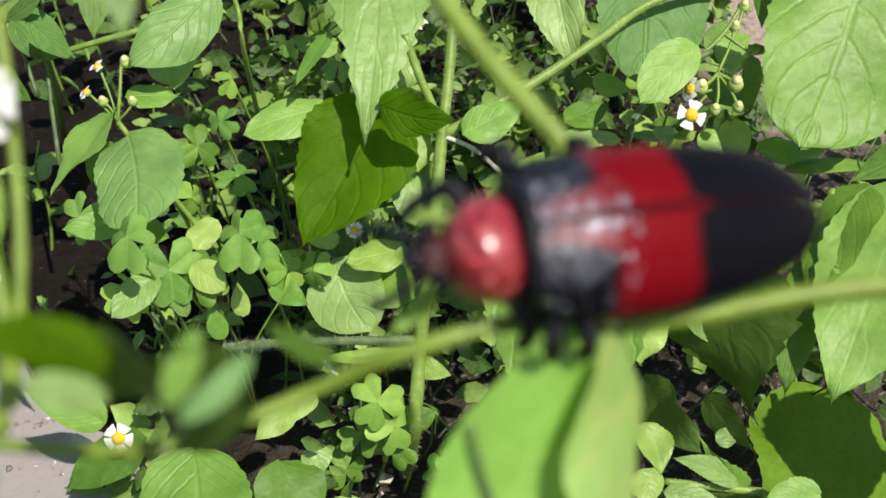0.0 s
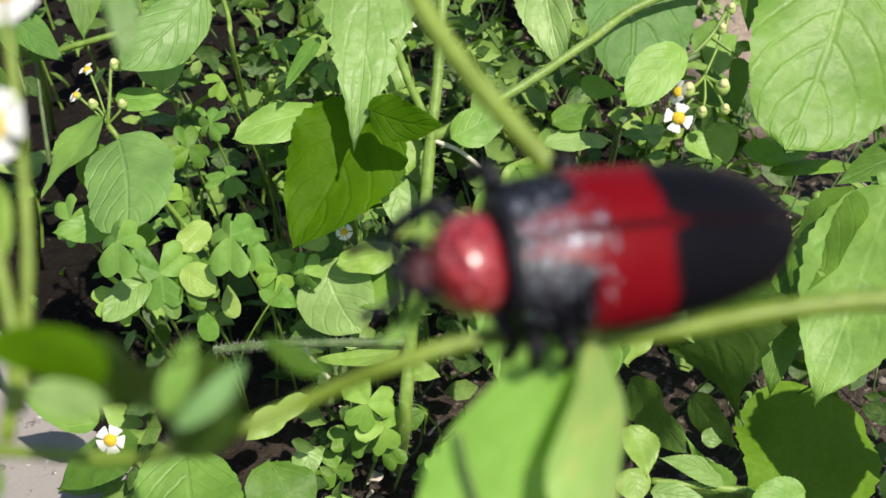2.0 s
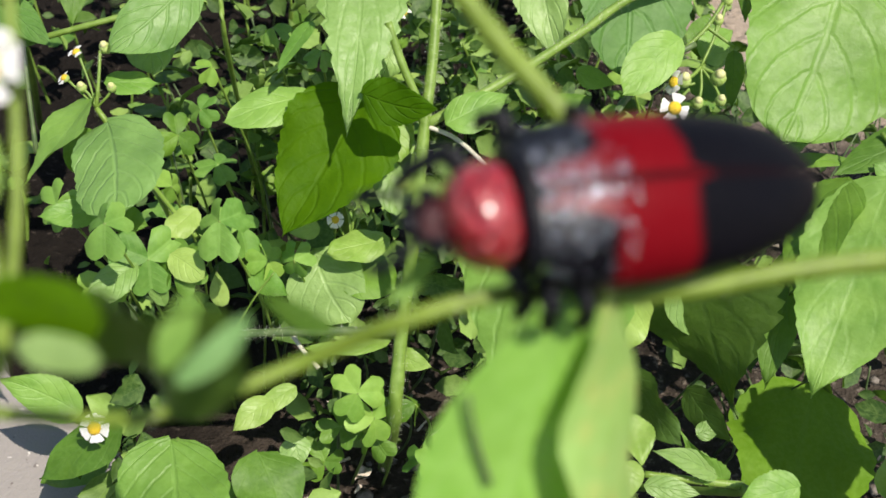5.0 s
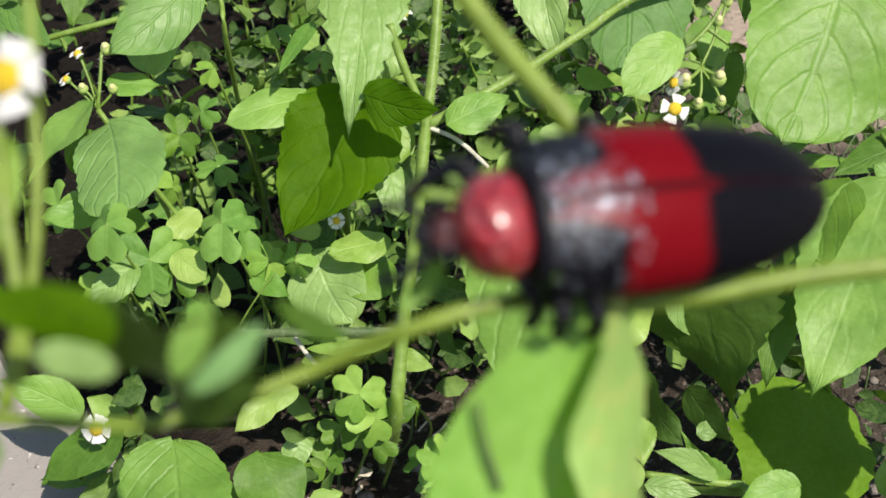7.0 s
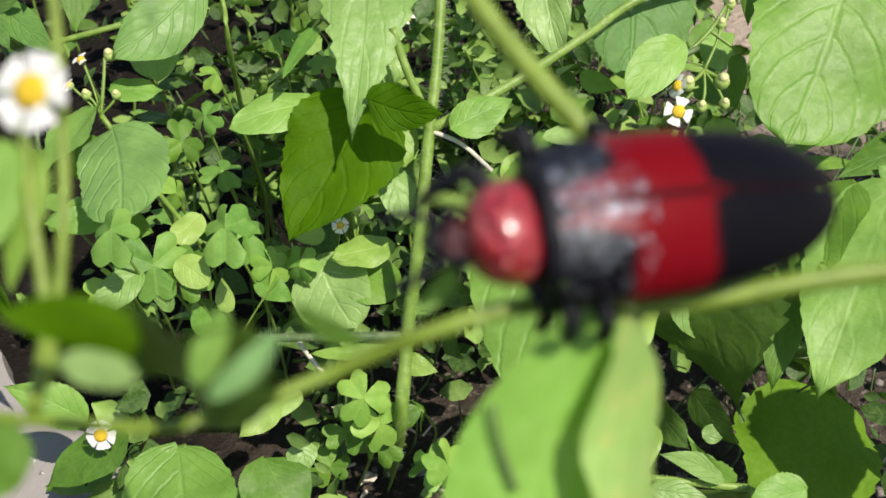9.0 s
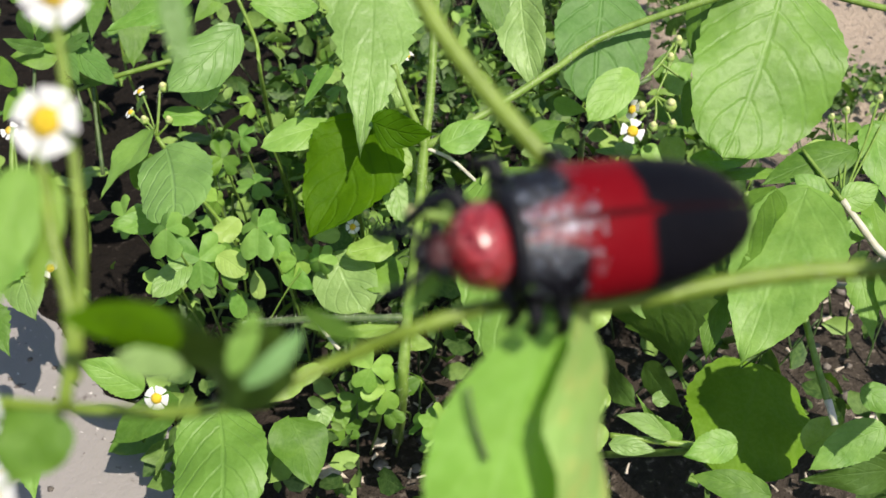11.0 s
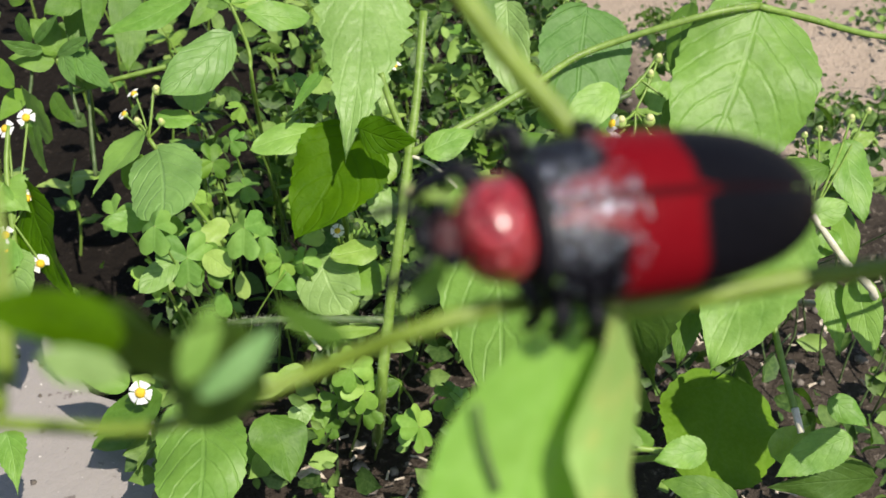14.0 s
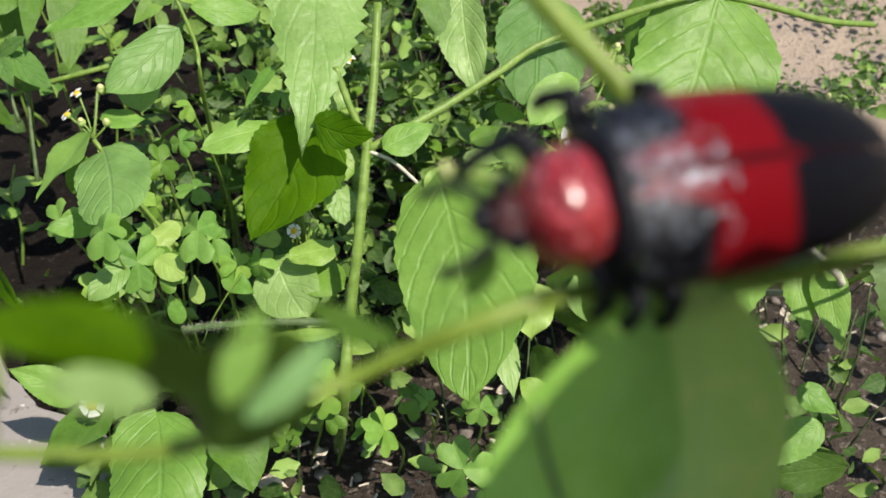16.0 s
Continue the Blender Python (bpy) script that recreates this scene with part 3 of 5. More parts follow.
leaf(p, N2, (-0.0469, 0.2859, 0.1476), 0.0100, BRIGHT, "ovate", face=(0.3, -0.5, 0.8))
leaf(p, (-0.0676, 0.2768, 0.1466), (-0.0750, 0.2645, 0.1409), 0.0070, DEEP, "ovate")

# ---- central hairy weed: main stem, hanging toothed leaves ----
R3 = (-0.012, 0.215, -0.004)
p = thing("hairy_weed", R3, "tall hairy weed with drooping toothed leaves", "weed", "weeds in the bed")
N3 = (-0.0003, 0.2236, 0.1195)
stem(p, [R3, (-0.0077, 0.1855, 0.0523), (-0.0057, 0.1965, 0.0748), (-0.0027, 0.2078, 0.0977), N3, (0.0016, 0.2345, 0.1326), (0.0031, 0.2527, 0.1542)], 0.0020, 0.0013, STEM, 700, 0.0017)
stem(p, [(-0.0094, 0.2346, 0.1420), (-0.0061, 0.2301, 0.1335), (-0.0022, 0.2260, 0.1255), N3], 0.0010, 0.0012, STEM, 60)
leaf(p, (-0.0168, 0.2695, 0.1650), (-0.0186, 0.2092, 0.1257), 0.0295, PALE, "drip", "long toothed leaf hanging tip down", face=(0.05, -0.62, 0.78), fold=0.16, droop=0.04, wave=0.03)
leaf(p, (-0.0155, 0.2327, 0.1241), (-0.0353, 0.2033, 0.1000), 0.0305, BACKLIT_TINT, "toothed", "yellow green drooping leaf half in shade", face=(-0.30, -0.75, 0.35), fold=0.40, droop=0.06)
leaf(p, (-0.0150, 0.2166, 0.1329), (0.0029, 0.2091, 0.1334), 0.0110, BACKLIT_TINT, "toothed", "dark glossy leaf", face=(-0.7, -0.4, 0.3), fold=0.05, droop=0.03, curl=0.0)
leaf(p, (0.0050, 0.2188, 0.1231), (0.0205, 0.2254, 0.1282), 0.0105, LEAF, "ovate", face=(-0.6, -0.55, 0.3), fold=0.1)
leaf(p, (-0.0157, 0.2264, 0.1260), (-0.0013, 0.2357, 0.1278), 0.0070, BRIGHT, "toothed", face=(0, 0.1, 1))
leaf(p, (-0.0288, 0.2418, 0.1381), (-0.0365, 0.2268, 0.1327), 0.0060, LEAF, "ovate", face=(-0.5, -0.6, 0.5))
leaf(p, (-0.0113, 0.2309, 0.1189), (-0.0060, 0.2209, 0.1101), 0.0110, BRIGHT, "oval", face=(0.2, -0.8, 0.5))
leaf(p, (-0.0105, 0.2246, 0.1083), (-0.0070, 0.2122, 0.0997), 0.0100, PALE, "oval", face=(0.3, -0.8, 0.3))
leaf(p, (-0.0085, 0.2403, 0.1333), (-0.0113, 0.2343, 0.1261), 0.0080, PALE, "oval", face=(0.1, -0.9, 0.3))
stem(p, [N3, (0.0072, 0.2199, 0.1183), (0.0134, 0.2149, 0.1154), (0.0181, 0.2101, 0.1128)], 0.0006, 0.0005, STEM_PALE, name="leaf_stalk")
leaf(p, (0.0177, 0.2106, 0.1134), (0.0251, 0.2161, 0.1199), 0.0085, BRIGHT, "ovate", face=(0.4, -0.7, 0.4))
leaf(p, (0.0212, 0.2126, 0.1179), (0.0282, 0.1558, 0.0793), 0.0415, QUILTED, "egg", "large veined leaf hanging behind the beetle", face=(-0.2, -0.9, 0.25), fold=0.12, droop=0.05)
leaf(p, (0.0377, 0.1969, 0.0781), (0.0448, 0.1743, 0.0617), 0.0110, PALE, "toothed", face=(0.4, -0.8, 0.4))
stem(p, [(-0.0575, 0.1977, 0.0700), (-0.0446, 0.1972, 0.0725), (-0.0268, 0.1962, 0.0744), (-0.0061, 0.1963, 0.0746)], 0.0010, 0.0012, STEM_DARK, 650, 0.0017, name="side_stem", label="dark side stem bristling with white hairs")
leaf(p, (-0.0087, 0.1963, 0.0714), (-0.0311, 0.1930, 0.0722), 0.0050, BRIGHT, "blade", face=(0, -0.3, 1))
leaf(p, (-0.0072, 0.1949, 0.0682), (0.0023, 0.1904, 0.0676), 0.0060, BRIGHT, "toothed")
flower(p, (-0.0060, 0.2488, 0.1372), (0.1, -0.3, 1), 0.0045, (-0.0095, 0.2362, 0.1408), seed=9, missing=(0, 2))

# ---- its slanting branch with the large upper leaves ----
N4 = (0.1122, 0.2687, 0.1517)
stem(p, [N3, (0.0108, 0.2276, 0.1243), (0.0239, 0.2359, 0.1280), (0.0406, 0.2480, 0.1331), (0.0579, 0.2603, 0.1384), (0.0947, 0.2644, 0.1501), N4], 0.0013, 0.0011, STEM, 520, 0.0017, name="branch")
stem(p, [N4, (0.1296, 0.2707, 0.1470), (0.1529, 0.2737, 0.1402), (0.1730, 0.2790, 0.1364)], 0.0012, 0.0010, STEM, 80)
leaf(p, (0.1138, 0.2705, 0.1522), (0.0922, 0.2273, 0.1127), 0.0465, QUILTED, "round", "large wrinkled bright green leaf", face=(-0.05, -0.8, 0.6), fold=0.10, droop=0.05, wave=0.06)
leaf(p, (0.0922, 0.2759, 0.1487), (0.0847, 0.2573, 0.1317), 0.0100, DEEP, "toothed", face=(-0.6, -0.6, 0.3))
leaf(p, (0.0578, 0.2795, 0.1450), (0.0542, 0.2472, 0.1201), 0.0320, RIBBED, "round", "ribbed dull green leaf", face=(0.1, -0.85, 0.4), fold=0.2, wave=0.08)
leaf(p, (0.0310, 0.2851, 0.1434), (0.0360, 0.2543, 0.1202), 0.0170, PALE, "toothed", face=(-0.2, -0.85, 0.4), fold=0.5, wave=0.12)
leaf(p, (0.0209, 0.2892, 0.1491), (0.0298, 0.2698, 0.1304), 0.0150, DEEP, "ovate", face=(0.2, -0.6, 0.4))
leaf(p, (0.0654, 0.2449, 0.1329), (0.0496, 0.2305, 0.1249), 0.0125, LEAF, "oval", face=(-0.15, -0.8, 0.5), fold=0.35)

# ---- flowering weed beside the big leaf ----
R5 = (0.068, 0.330, 0.0)
p = thing("flowering_weed", R5, "slender weed carrying small white flowers and green buds", "weed", "weeds in the bed")
N5 = (0.0620, 0.2463, 0.1248)
stem(p, [R5, (0.0493, 0.2376, 0.1083), (0.0549, 0.2432, 0.1180), N5, (0.0714, 0.2514, 0.1278)], 0.0010, 0.0008, STEM_DARK)
stem(p, [(0.0677, 0.2500, 0.1261), (0.0750, 0.2561, 0.1303), (0.0800, 0.2623, 0.1345)], 0.0006, 0.0005, STEM, 60)
stem(p, [(0.0750, 0.2561, 0.1303), (0.0825, 0.2527, 0.1262)], 0.0005, 0.0004)
flower(p, (0.0646, 0.2353, 0.1180), (0.05, -0.8, 0.55), 0.0078, (0.0694, 0.2420, 0.1197), seed=4, petals=4)
flower(p, (0.0653, 0.2431, 0.1210), (-0.8, -0.3, 0.5), 0.0066, (0.0714, 0.2447, 0.1198), seed=5, missing=(2,))
for q, s in (((0.0680, 0.2434, 0.1214), 0.0040), ((0.0775, 0.2448, 0.1214), 0.0042), ((0.0778, 0.2401, 0.1174), 0.0030), ((0.0810, 0.2626, 0.1349), 0.0032), ((0.0783, 0.2582, 0.1312), 0.0030), ((0.0719, 0.2404, 0.1163), 0.0032)):
    bud(p, q, s, (0.0732, 0.2484, 0.1227))
leaf(p, (0.0900, 0.2751, 0.1125), (0.0880, 0.2612, 0.1021), 0.0060, DEEP, "blade", face=(-0.5, -0.7, 0.4))
leaf(p, (0.0791, 0.2495, 0.1068), (0.0812, 0.2387, 0.1002), 0.0090, BRIGHT, "ovate", face=(-0.2, -0.8, 0.5))
leaf(p, (0.0860, 0.2943, 0.0995), (0.0904, 0.3061, 0.1090), 0.0120, DEEP, "ovate", face=(0.2, -0.8, 0.4))
leaf(p, (0.0870, 0.2905, 0.0997), (0.0969, 0.3009, 0.1058), 0.0110, LEAF, "ovate", face=(0.3, -0.6, 0.6))
leaf(p, (0.0830, 0.2865, 0.0981), (0.0941, 0.2775, 0.0936), 0.0110, DEEP, "ovate")
leaf(p, (0.0713, 0.2475, 0.1044), (0.0778, 0.2413, 0.1002), 0.0070, LEAF, "toothed")
leaf(p, (0.0333, 0.2461, 0.1090), (0.0463, 0.2528, 0.1108), 0.0090, DEEP, "ovate", face=(0, -0.4, 1))
leaf(p, (0.0308, 0.2410, 0.1060), (0.0488, 0.2431, 0.1055), 0.0075, PALE, "oval", face=(0, -0.3, 1))
leaf(p, (0.0422, 0.2605, 0.1137), (0.0533, 0.2584, 0.1113), 0.0070, LEAF, "toothed", face=(0, -0.5, 0.8))
leaf(p, (0.0864, 0.2428, 0.1020), (0.1073, 0.2451, 0.1017), 0.0090, LEAF, "toothed", face=(0, -0.3, 1))
leaf(p, (0.0941, 0.2393, 0.0978), (0.1222, 0.2436, 0.0967), 0.0060, DEEP, "blade", face=(0, -0.2, 1))

# ---- weed at the right of the beetle ----
R6 = (0.112, 0.262, 0.0)
p = thing("toothed_weed", R6, "weed with light green toothed leaves, partly in shade", "weed", "weeds in the bed")
N6 = (0.0966, 0.2135, 0.1103)
stem(p, [R6, (0.1065, 0.1989, 0.0704), (0.1017, 0.2068, 0.0934), N6], 0.0014, 0.0010)
leaf(p, (0.1124, 0.2072, 0.1159), (0.0891, 0.1655, 0.0845), 0.0320, LEAF, "toothed", "broad light green leaf crossed by thin shadows", face=(-0.50, -0.8, 0.30), fold=0.12, droop=0.05)
leaf(p, (0.0931, 0.2018, 0.0996), (0.0813, 0.1737, 0.0785), 0.0120, DEEP, "ovate", face=(-0.5, -0.6, 0.4))
leaf(p, (0.0669, 0.1996, 0.0960), (0.0779, 0.1765, 0.0631), 0.0430, OLIVE_SHADE, "pointed", "pointed leaf, shade put into its colour", face=(-0.60, -0.62, 0.04), fold=0.05, curl=0.1)
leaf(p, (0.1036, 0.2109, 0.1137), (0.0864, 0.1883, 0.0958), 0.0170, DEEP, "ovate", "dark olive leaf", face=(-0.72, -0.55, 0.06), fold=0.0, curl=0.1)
leaf(p, (0.0628, 0.1994, 0.0894), (0.0718, 0.1923, 0.0752), 0.0100, PALE, "ovate", face=(0.1, -0.8, 0.5))
leaf(p, (0.0510, 0.1967, 0.0890), (0.0499, 0.1870, 0.0745), 0.0170, BRIGHT, "ovate", face=(0.3, -0.8, 0.4))
leaf(p, (0.1123, 0.2080, 0.0419), (0.0979, 0.1681, 0.0306), 0.0420, WARM_SHADE, "round", "broad round leaf lying in shade", face=(0, -0.7, 0.7), fold=0.05, droop=0.05)
leaf(p, (0.0923, 0.1621, 0.0559), (0.0757, 0.1572, 0.0558), 0.0100, LEAF, "toothed")
leaf(p, (0.1129, 0.1620, 0.0535), (0.1251, 0.1695, 0.0597), 0.0120, BRIGHT, "ovate")

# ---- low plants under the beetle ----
# leaves turned so that the sun only grazes them, standing in for shade
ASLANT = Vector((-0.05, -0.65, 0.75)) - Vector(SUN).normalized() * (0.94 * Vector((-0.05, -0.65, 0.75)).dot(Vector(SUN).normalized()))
R7 = (0.06, 0.205, 0.0)
p = thing("low_weed", R7, "low weed with small curled leaves over bare soil", "weed", "weeds in the bed")
stem(p, [(0.0565, 0.1708, 0.0494), (0.0672, 0.1711, 0.0471), (0.0824, 0.1711, 0.0446)], 0.0009, 0.0011, STEM, 60)
stem(p, [R7, (0.0815, 0.1712, 0.0416), (0.0824, 0.1711, 0.0446)], 0.0012, 0.0010)
leaf(p, (0.0780, 0.1720, 0.0454), (0.0643, 0.1751, 0.0610), 0.0070, LEAF, "pointed", face=(-0.3, -0.7, 0.6), fold=0.45, droop=0.25, wave=0.2)
leaf(p, (0.0752, 0.1717, 0.0481), (0.0581, 0.1707, 0.0587), 0.0065, PALE, "toothed", face=(0, -0.6, 0.8), fold=0.4, droop=0.2, wave=0.2)
leaf(p, (0.0513, 0.1772, 0.0630), (0.0538, 0.1708, 0.0586), 0.0080, BRIGHT, "toothed", face=(0.4, -0.7, 0.5), fold=0.4, droop=0.25, wave=0.2)
leaf(p, (0.0499, 0.1703, 0.0548), (0.0524, 0.1634, 0.0499), 0.0100, BRIGHT, "ovate")
leaf(p, (0.0493, 0.1803, 0.0773), (0.0602, 0.1618, 0.0708), 0.0150, OLIVE_SHADE, "toothed", "low leaf, deep shade put into its dark colour", face=ASLANT, fold=0.02, curl=0.0)
leaf(p, (0.0677, 0.1865, 0.0644), (0.0773, 0.1726, 0.0588), 0.0120, OLIVE_SHADE, "ovate", face=ASLANT, fold=0.02, curl=0.0)
leaf(p, (0.0438, 0.1559, 0.0886), (0.0471, 0.1449, 0.0848), 0.0085, BRIGHT, "toothed", "young crinkled leaf", face=(0.3, -0.8, 0.4), fold=0.4, wave=0.2)
leaf(p, (0.0696, 0.1772, 0.0574), (0.0762, 0.1788, 0.0595), 0.0050, PALE, "ovate", face=(0, -0.6, 0.8))
leaf(p, (0.0561, 0.1677, 0.0489), (0.0700, 0.1648, 0.0491), 0.0060, PALE, "ovate")
leaf(p, (0.133, 0.1607, 0.0648), (0.1114, 0.1528, 0.0546), 0.0120, LEAF, "toothed", face=(0.1, -0.6, 0.8))
leaf(p, (0.1437, 0.1575, 0.0506), (0.1113, 0.1545, 0.0469), 0.0130, OLIVE_SHADE, "ovate", face=ASLANT, fold=0.02, curl=0.0)
leaf(p, (0.1318, 0.1773, 0.0635), (0.1428, 0.1697, 0.0600), 0.0090, LEAF, "ovate", face=(0.1, -0.6, 0.8))
leaf(p, (0.1024, 0.1528, 0.0432), (0.0798, 0.1600, 0.0437), 0.0100, DEEP, "ovate")

# ---- weed at the far right ----
R8 = (0.165, 0.300, 0.0)
p = thing("pale_stemmed_weed", R8, "weed with pale thick stem and bright leaves near sand", "weed", "weeds in the bed")
N8 = (0.1220, 0.2039, 0.1141)
stem(p, [R8, (0.1423, 0.1925, 0.0907), (0.1323, 0.1976, 0.1024), N8], 0.0014, 0.0010, STEM_PALE)
stem(p, [N8, (0.1174, 0.2128, 0.1174), (0.1136, 0.2212, 0.1203)], 0.0007, 0.0005)
for k, (q, d, w) in enumerate((((0.1201, 0.2142, 0.1143), (0.1283, 0.2221, 0.1175), 0.0060), ((0.1172, 0.2185, 0.1167), (0.1097, 0.2234, 0.1167), 0.0055), ((0.1222, 0.2104, 0.1126), (0.1141, 0.2010, 0.1107), 0.0070), ((0.1300, 0.2255, 0.1153), (0.1380, 0.2307, 0.1184), 0.0065), ((0.1343, 0.2318, 0.1199), (0.1280, 0.2345, 0.1204), 0.0050), ((0.1398, 0.2330, 0.1213), (0.1489, 0.2378, 0.1237), 0.0060), ((0.1309, 0.2078, 0.1057), (0.1251, 0.1990, 0.1012), 0.0080), ((0.1402, 0.2240, 0.1163), (0.1323, 0.2188, 0.1132), 0.0070), ((0.1151, 0.2218, 0.1177), (0.1227, 0.2287, 0.1197), 0.0050))):
    leaf(p, q, d, w, (LEAF, DEEP, BRIGHT)[k % 3], "toothed", face=(0.25 * math.sin(k * 2.0), -0.5, 0.8), fold=0.25)
leaf(p, N8, (0.1333, 0.2068, 0.1173), 0.0090, LEAF, "ovate", face=(0.1, -0.6, 0.7))
leaf(p, (0.1182, 0.2060, 0.1136), (0.1092, 0.2117, 0.1181), 0.0090, LEAF, "ovate", face=(0, -0.5, 0.8))
leaf(p, (0.1297, 0.2216, 0.1201), (0.1000, 0.2115, 0.1150), 0.0130, DEEP, "ovate", face=(0, -0.3, 0.9), fold=0.1)
leaf(p, (0.1369, 0.2310, 0.1236), (0.1408, 0.2081, 0.1089), 0.0150, LEAF, "toothed", "bright leaf catching the sun", face=(0.2, -0.8, 0.5))
leaf(p, (0.1341, 0.2166, 0.1104), (0.1390, 0.2003, 0.0958), 0.0110, DEEP, "ovate", face=(0.4, -0.7, 0.4))
leaf(p, (0.1290, 0.1955, 0.0950), (0.1317, 0.1772, 0.0796), 0.0100, LEAF, "pointed", face=(-0.1, -0.9, 0.3))
leaf(p, (0.1360, 0.1929, 0.0995), (0.1397, 0.1750, 0.0830), 0.0110, LEAF, "blade", face=(-0.2, -0.9, 0.3))
leaf(p, (0.1445, 0.1597, 0.1394), (0.1393, 0.1298, 0.1093), 0.0330, OLIVE_SHADE, "toothed", "broad dull leaf shading the ones below", face=(0.2, -0.6, 0.8), fold=0.1)
stem(p, [(0.1423, 0.1925, 0.0907), (0.1553, 0.1667, 0.1326), (0.1445, 0.1595, 0.1391)], 0.0009, 0.0006, name="leaf_stalk")
for q, s in (((0.1406, 0.2399, 0.1267), 0.0030), ((0.1304, 0.2374, 0.1240), 0.0026), ((0.1469, 0.2435, 0.1278), 0.0024), ((0.1258, 0.2361, 0.1226), 0.0022)):
    bud(p, q, s, N8)
stem(p, [(0.1107, 0.1837, 0.0888), (0.1130, 0.1723, 0.0806), (0.1152, 0.1619, 0.0738)], 0.0010, 0.0010, STEM)
stem(p, [(0.1152, 0.1623, 0.0743), (0.1166, 0.1565, 0.0701)], 0.0011, 0.0010, STEM_PALE, name="stem_end", label="bleached cut stem end")

# ---- plants at the lower left by the path ----
R9 = (-0.062, 0.188, 0.0)
p = thing("broadleaf_weed", R9, "low weed with broad veined leaves beside the path", "weed", "weeds in the bed")
stem(p, [R9, (-0.0554, 0.1736, 0.0470), (-0.0610, 0.1722, 0.0601)], 0.0011, 0.0009)
leaf(p, (-0.0620, 0.1717, 0.0610), (-0.0572, 0.1333, 0.0507), 0.0285, QUILTED, "round", "broad veined leaf crossed by a stem shadow", face=(0, -0.6, 0.8), fold=0.08, droop=0.04)
leaf(p, (-0.0418, 0.1740, 0.0535), (-0.0331, 0.1546, 0.0446), 0.0180, DEEP, "ovate", face=(0.3, -0.4, 0.5))
leaf(p, (-0.0329, 0.1778, 0.0548), (-0.0308, 0.1720, 0.0504), 0.0080, PALE, "ovate", face=(0.2, -0.7, 0.7))
leaf(p, (-0.0402, 0.1928, 0.0518), (-0.0501, 0.1849, 0.0485), 0.0080, BRIGHT, "ovate", face=(-0.3, -0.7, 0.6))
leaf(p, (-0.0343, 0.1966, 0.0532), (-0.0459, 0.1881, 0.0492), 0.0060, BRIGHT, "blade", face=(-0.2, -0.6, 0.7))
leaf(p, (-0.0778, 0.1822, 0.0524), (-0.1010, 0.1763, 0.0393), 0.0140, DEEP, "ovate", face=(-0.2, -0.4, 0.8))
leaf(p, (-0.0914, 0.2048, 0.0194), (-0.1131, 0.1985, 0.0088), 0.0150, DEEP, "ovate", face=(-0.2, -0.4, 0.9))
leaf(p, (-0.0949, 0.1985, 0.0399), (-0.1148, 0.1990, 0.0529), 0.0120, LEAF, "toothed", face=(-0.2, -0.6, 0.7))
flower(p, (-0.0825, 0.1774, 0.0583), (0, -0.8, 0.55), 0.0076, (-0.0880, 0.2027, 0.0168), seed=7)

# ---- weed cluster at the left edge ----
R10 = (-0.185, 0.305, 0.0)
p = thing("flowering_weed", R10, "leafy weed with clustered tiny flowers near path", "weed", "weeds in the bed")
stem(p, [R10, (-0.1307, 0.2150, 0.0710), (-0.1313, 0.2219, 0.0851), (-0.1341, 0.2347, 0.1018), (-0.1348, 0.2457, 0.1129)], 0.0013, 0.0008)
leaf(p, (-0.1283, 0.2344, 0.0967), (-0.1064, 0.1980, 0.0764), 0.0200, BACKLIT_TINT, "toothed", "broad leaf half in shade", face=(-0.45, -0.8, 0.25), fold=0.3)
leaf(p, (-0.1316, 0.2153, 0.0830), (-0.1229, 0.1973, 0.0724), 0.0170, PALE, "toothed", face=(-0.1, -0.85, 0.5))
leaf(p, (-0.1350, 0.2324, 0.0988), (-0.1448, 0.2198, 0.0892), 0.0150, LEAF, "pointed", face=(-0.2, -0.7, 0.6))
leaf(p, (-0.1350, 0.2324, 0.0988), (-0.1240, 0.2235, 0.0934), 0.0150, LEAF, "pointed", face=(0.1, -0.6, 0.7))
leaf(p, (-0.1279, 0.2475, 0.1117), (-0.1216, 0.2349, 0.1016), 0.0120, DEEP, "toothed", face=(-0.6, -0.6, 0.15))
leaf(p, (-0.1297, 0.2176, 0.0860), (-0.1432, 0.2010, 0.0779), 0.0150, LEAF, "pointed", face=(-0.2, -0.7, 0.6))
leaf(p, (-0.1395, 0.1988, 0.0749), (-0.1283, 0.1863, 0.0664), 0.0140, DEEP, "pointed", face=(0.2, -0.7, 0.5))
leaf(p, (-0.1228, 0.1674, 0.0498), (-0.1170, 0.1516, 0.0388), 0.0110, LEAF, "pointed", face=(0, -0.7, 0.6))
for k, q in enumerate(((-0.1358, 0.2451, 0.1121), (-0.1294, 0.2484, 0.1146), (-0.1274, 0.2296, 0.0949), (-0.1325, 0.2188, 0.0875), (-0.1312, 0.2145, 0.0836), (-0.1199, 0.2119, 0.0815))):
    flower(p, q, (0.1 * (k % 3 - 1), -0.6, 0.7), 0.0062, (-0.1309, 0.2235, 0.0887), seed=20 + k, missing=(k % 5,))
flower(p, (-0.1283, 0.1600, 0.0436), (0.1, -0.6, 0.7), 0.0062, (-0.1257, 0.1552, 0.0372), seed=33)

R11 = (-0.17, 0.40, 0.0)
p = thing("shaded_weed", R11, "grey green weed behind the flowers, shade put into leaf colour", "weed", "weeds in the bed")
stem(p, [R11, (-0.1277, 0.3031, 0.0955), (-0.1369, 0.3040, 0.1051), (-0.1434, 0.3146, 0.1191)], 0.0013, 0.0008)
# Deep green here carries the shade that would fall on paler leaves.
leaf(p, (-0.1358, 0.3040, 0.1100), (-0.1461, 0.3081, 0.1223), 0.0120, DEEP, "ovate")
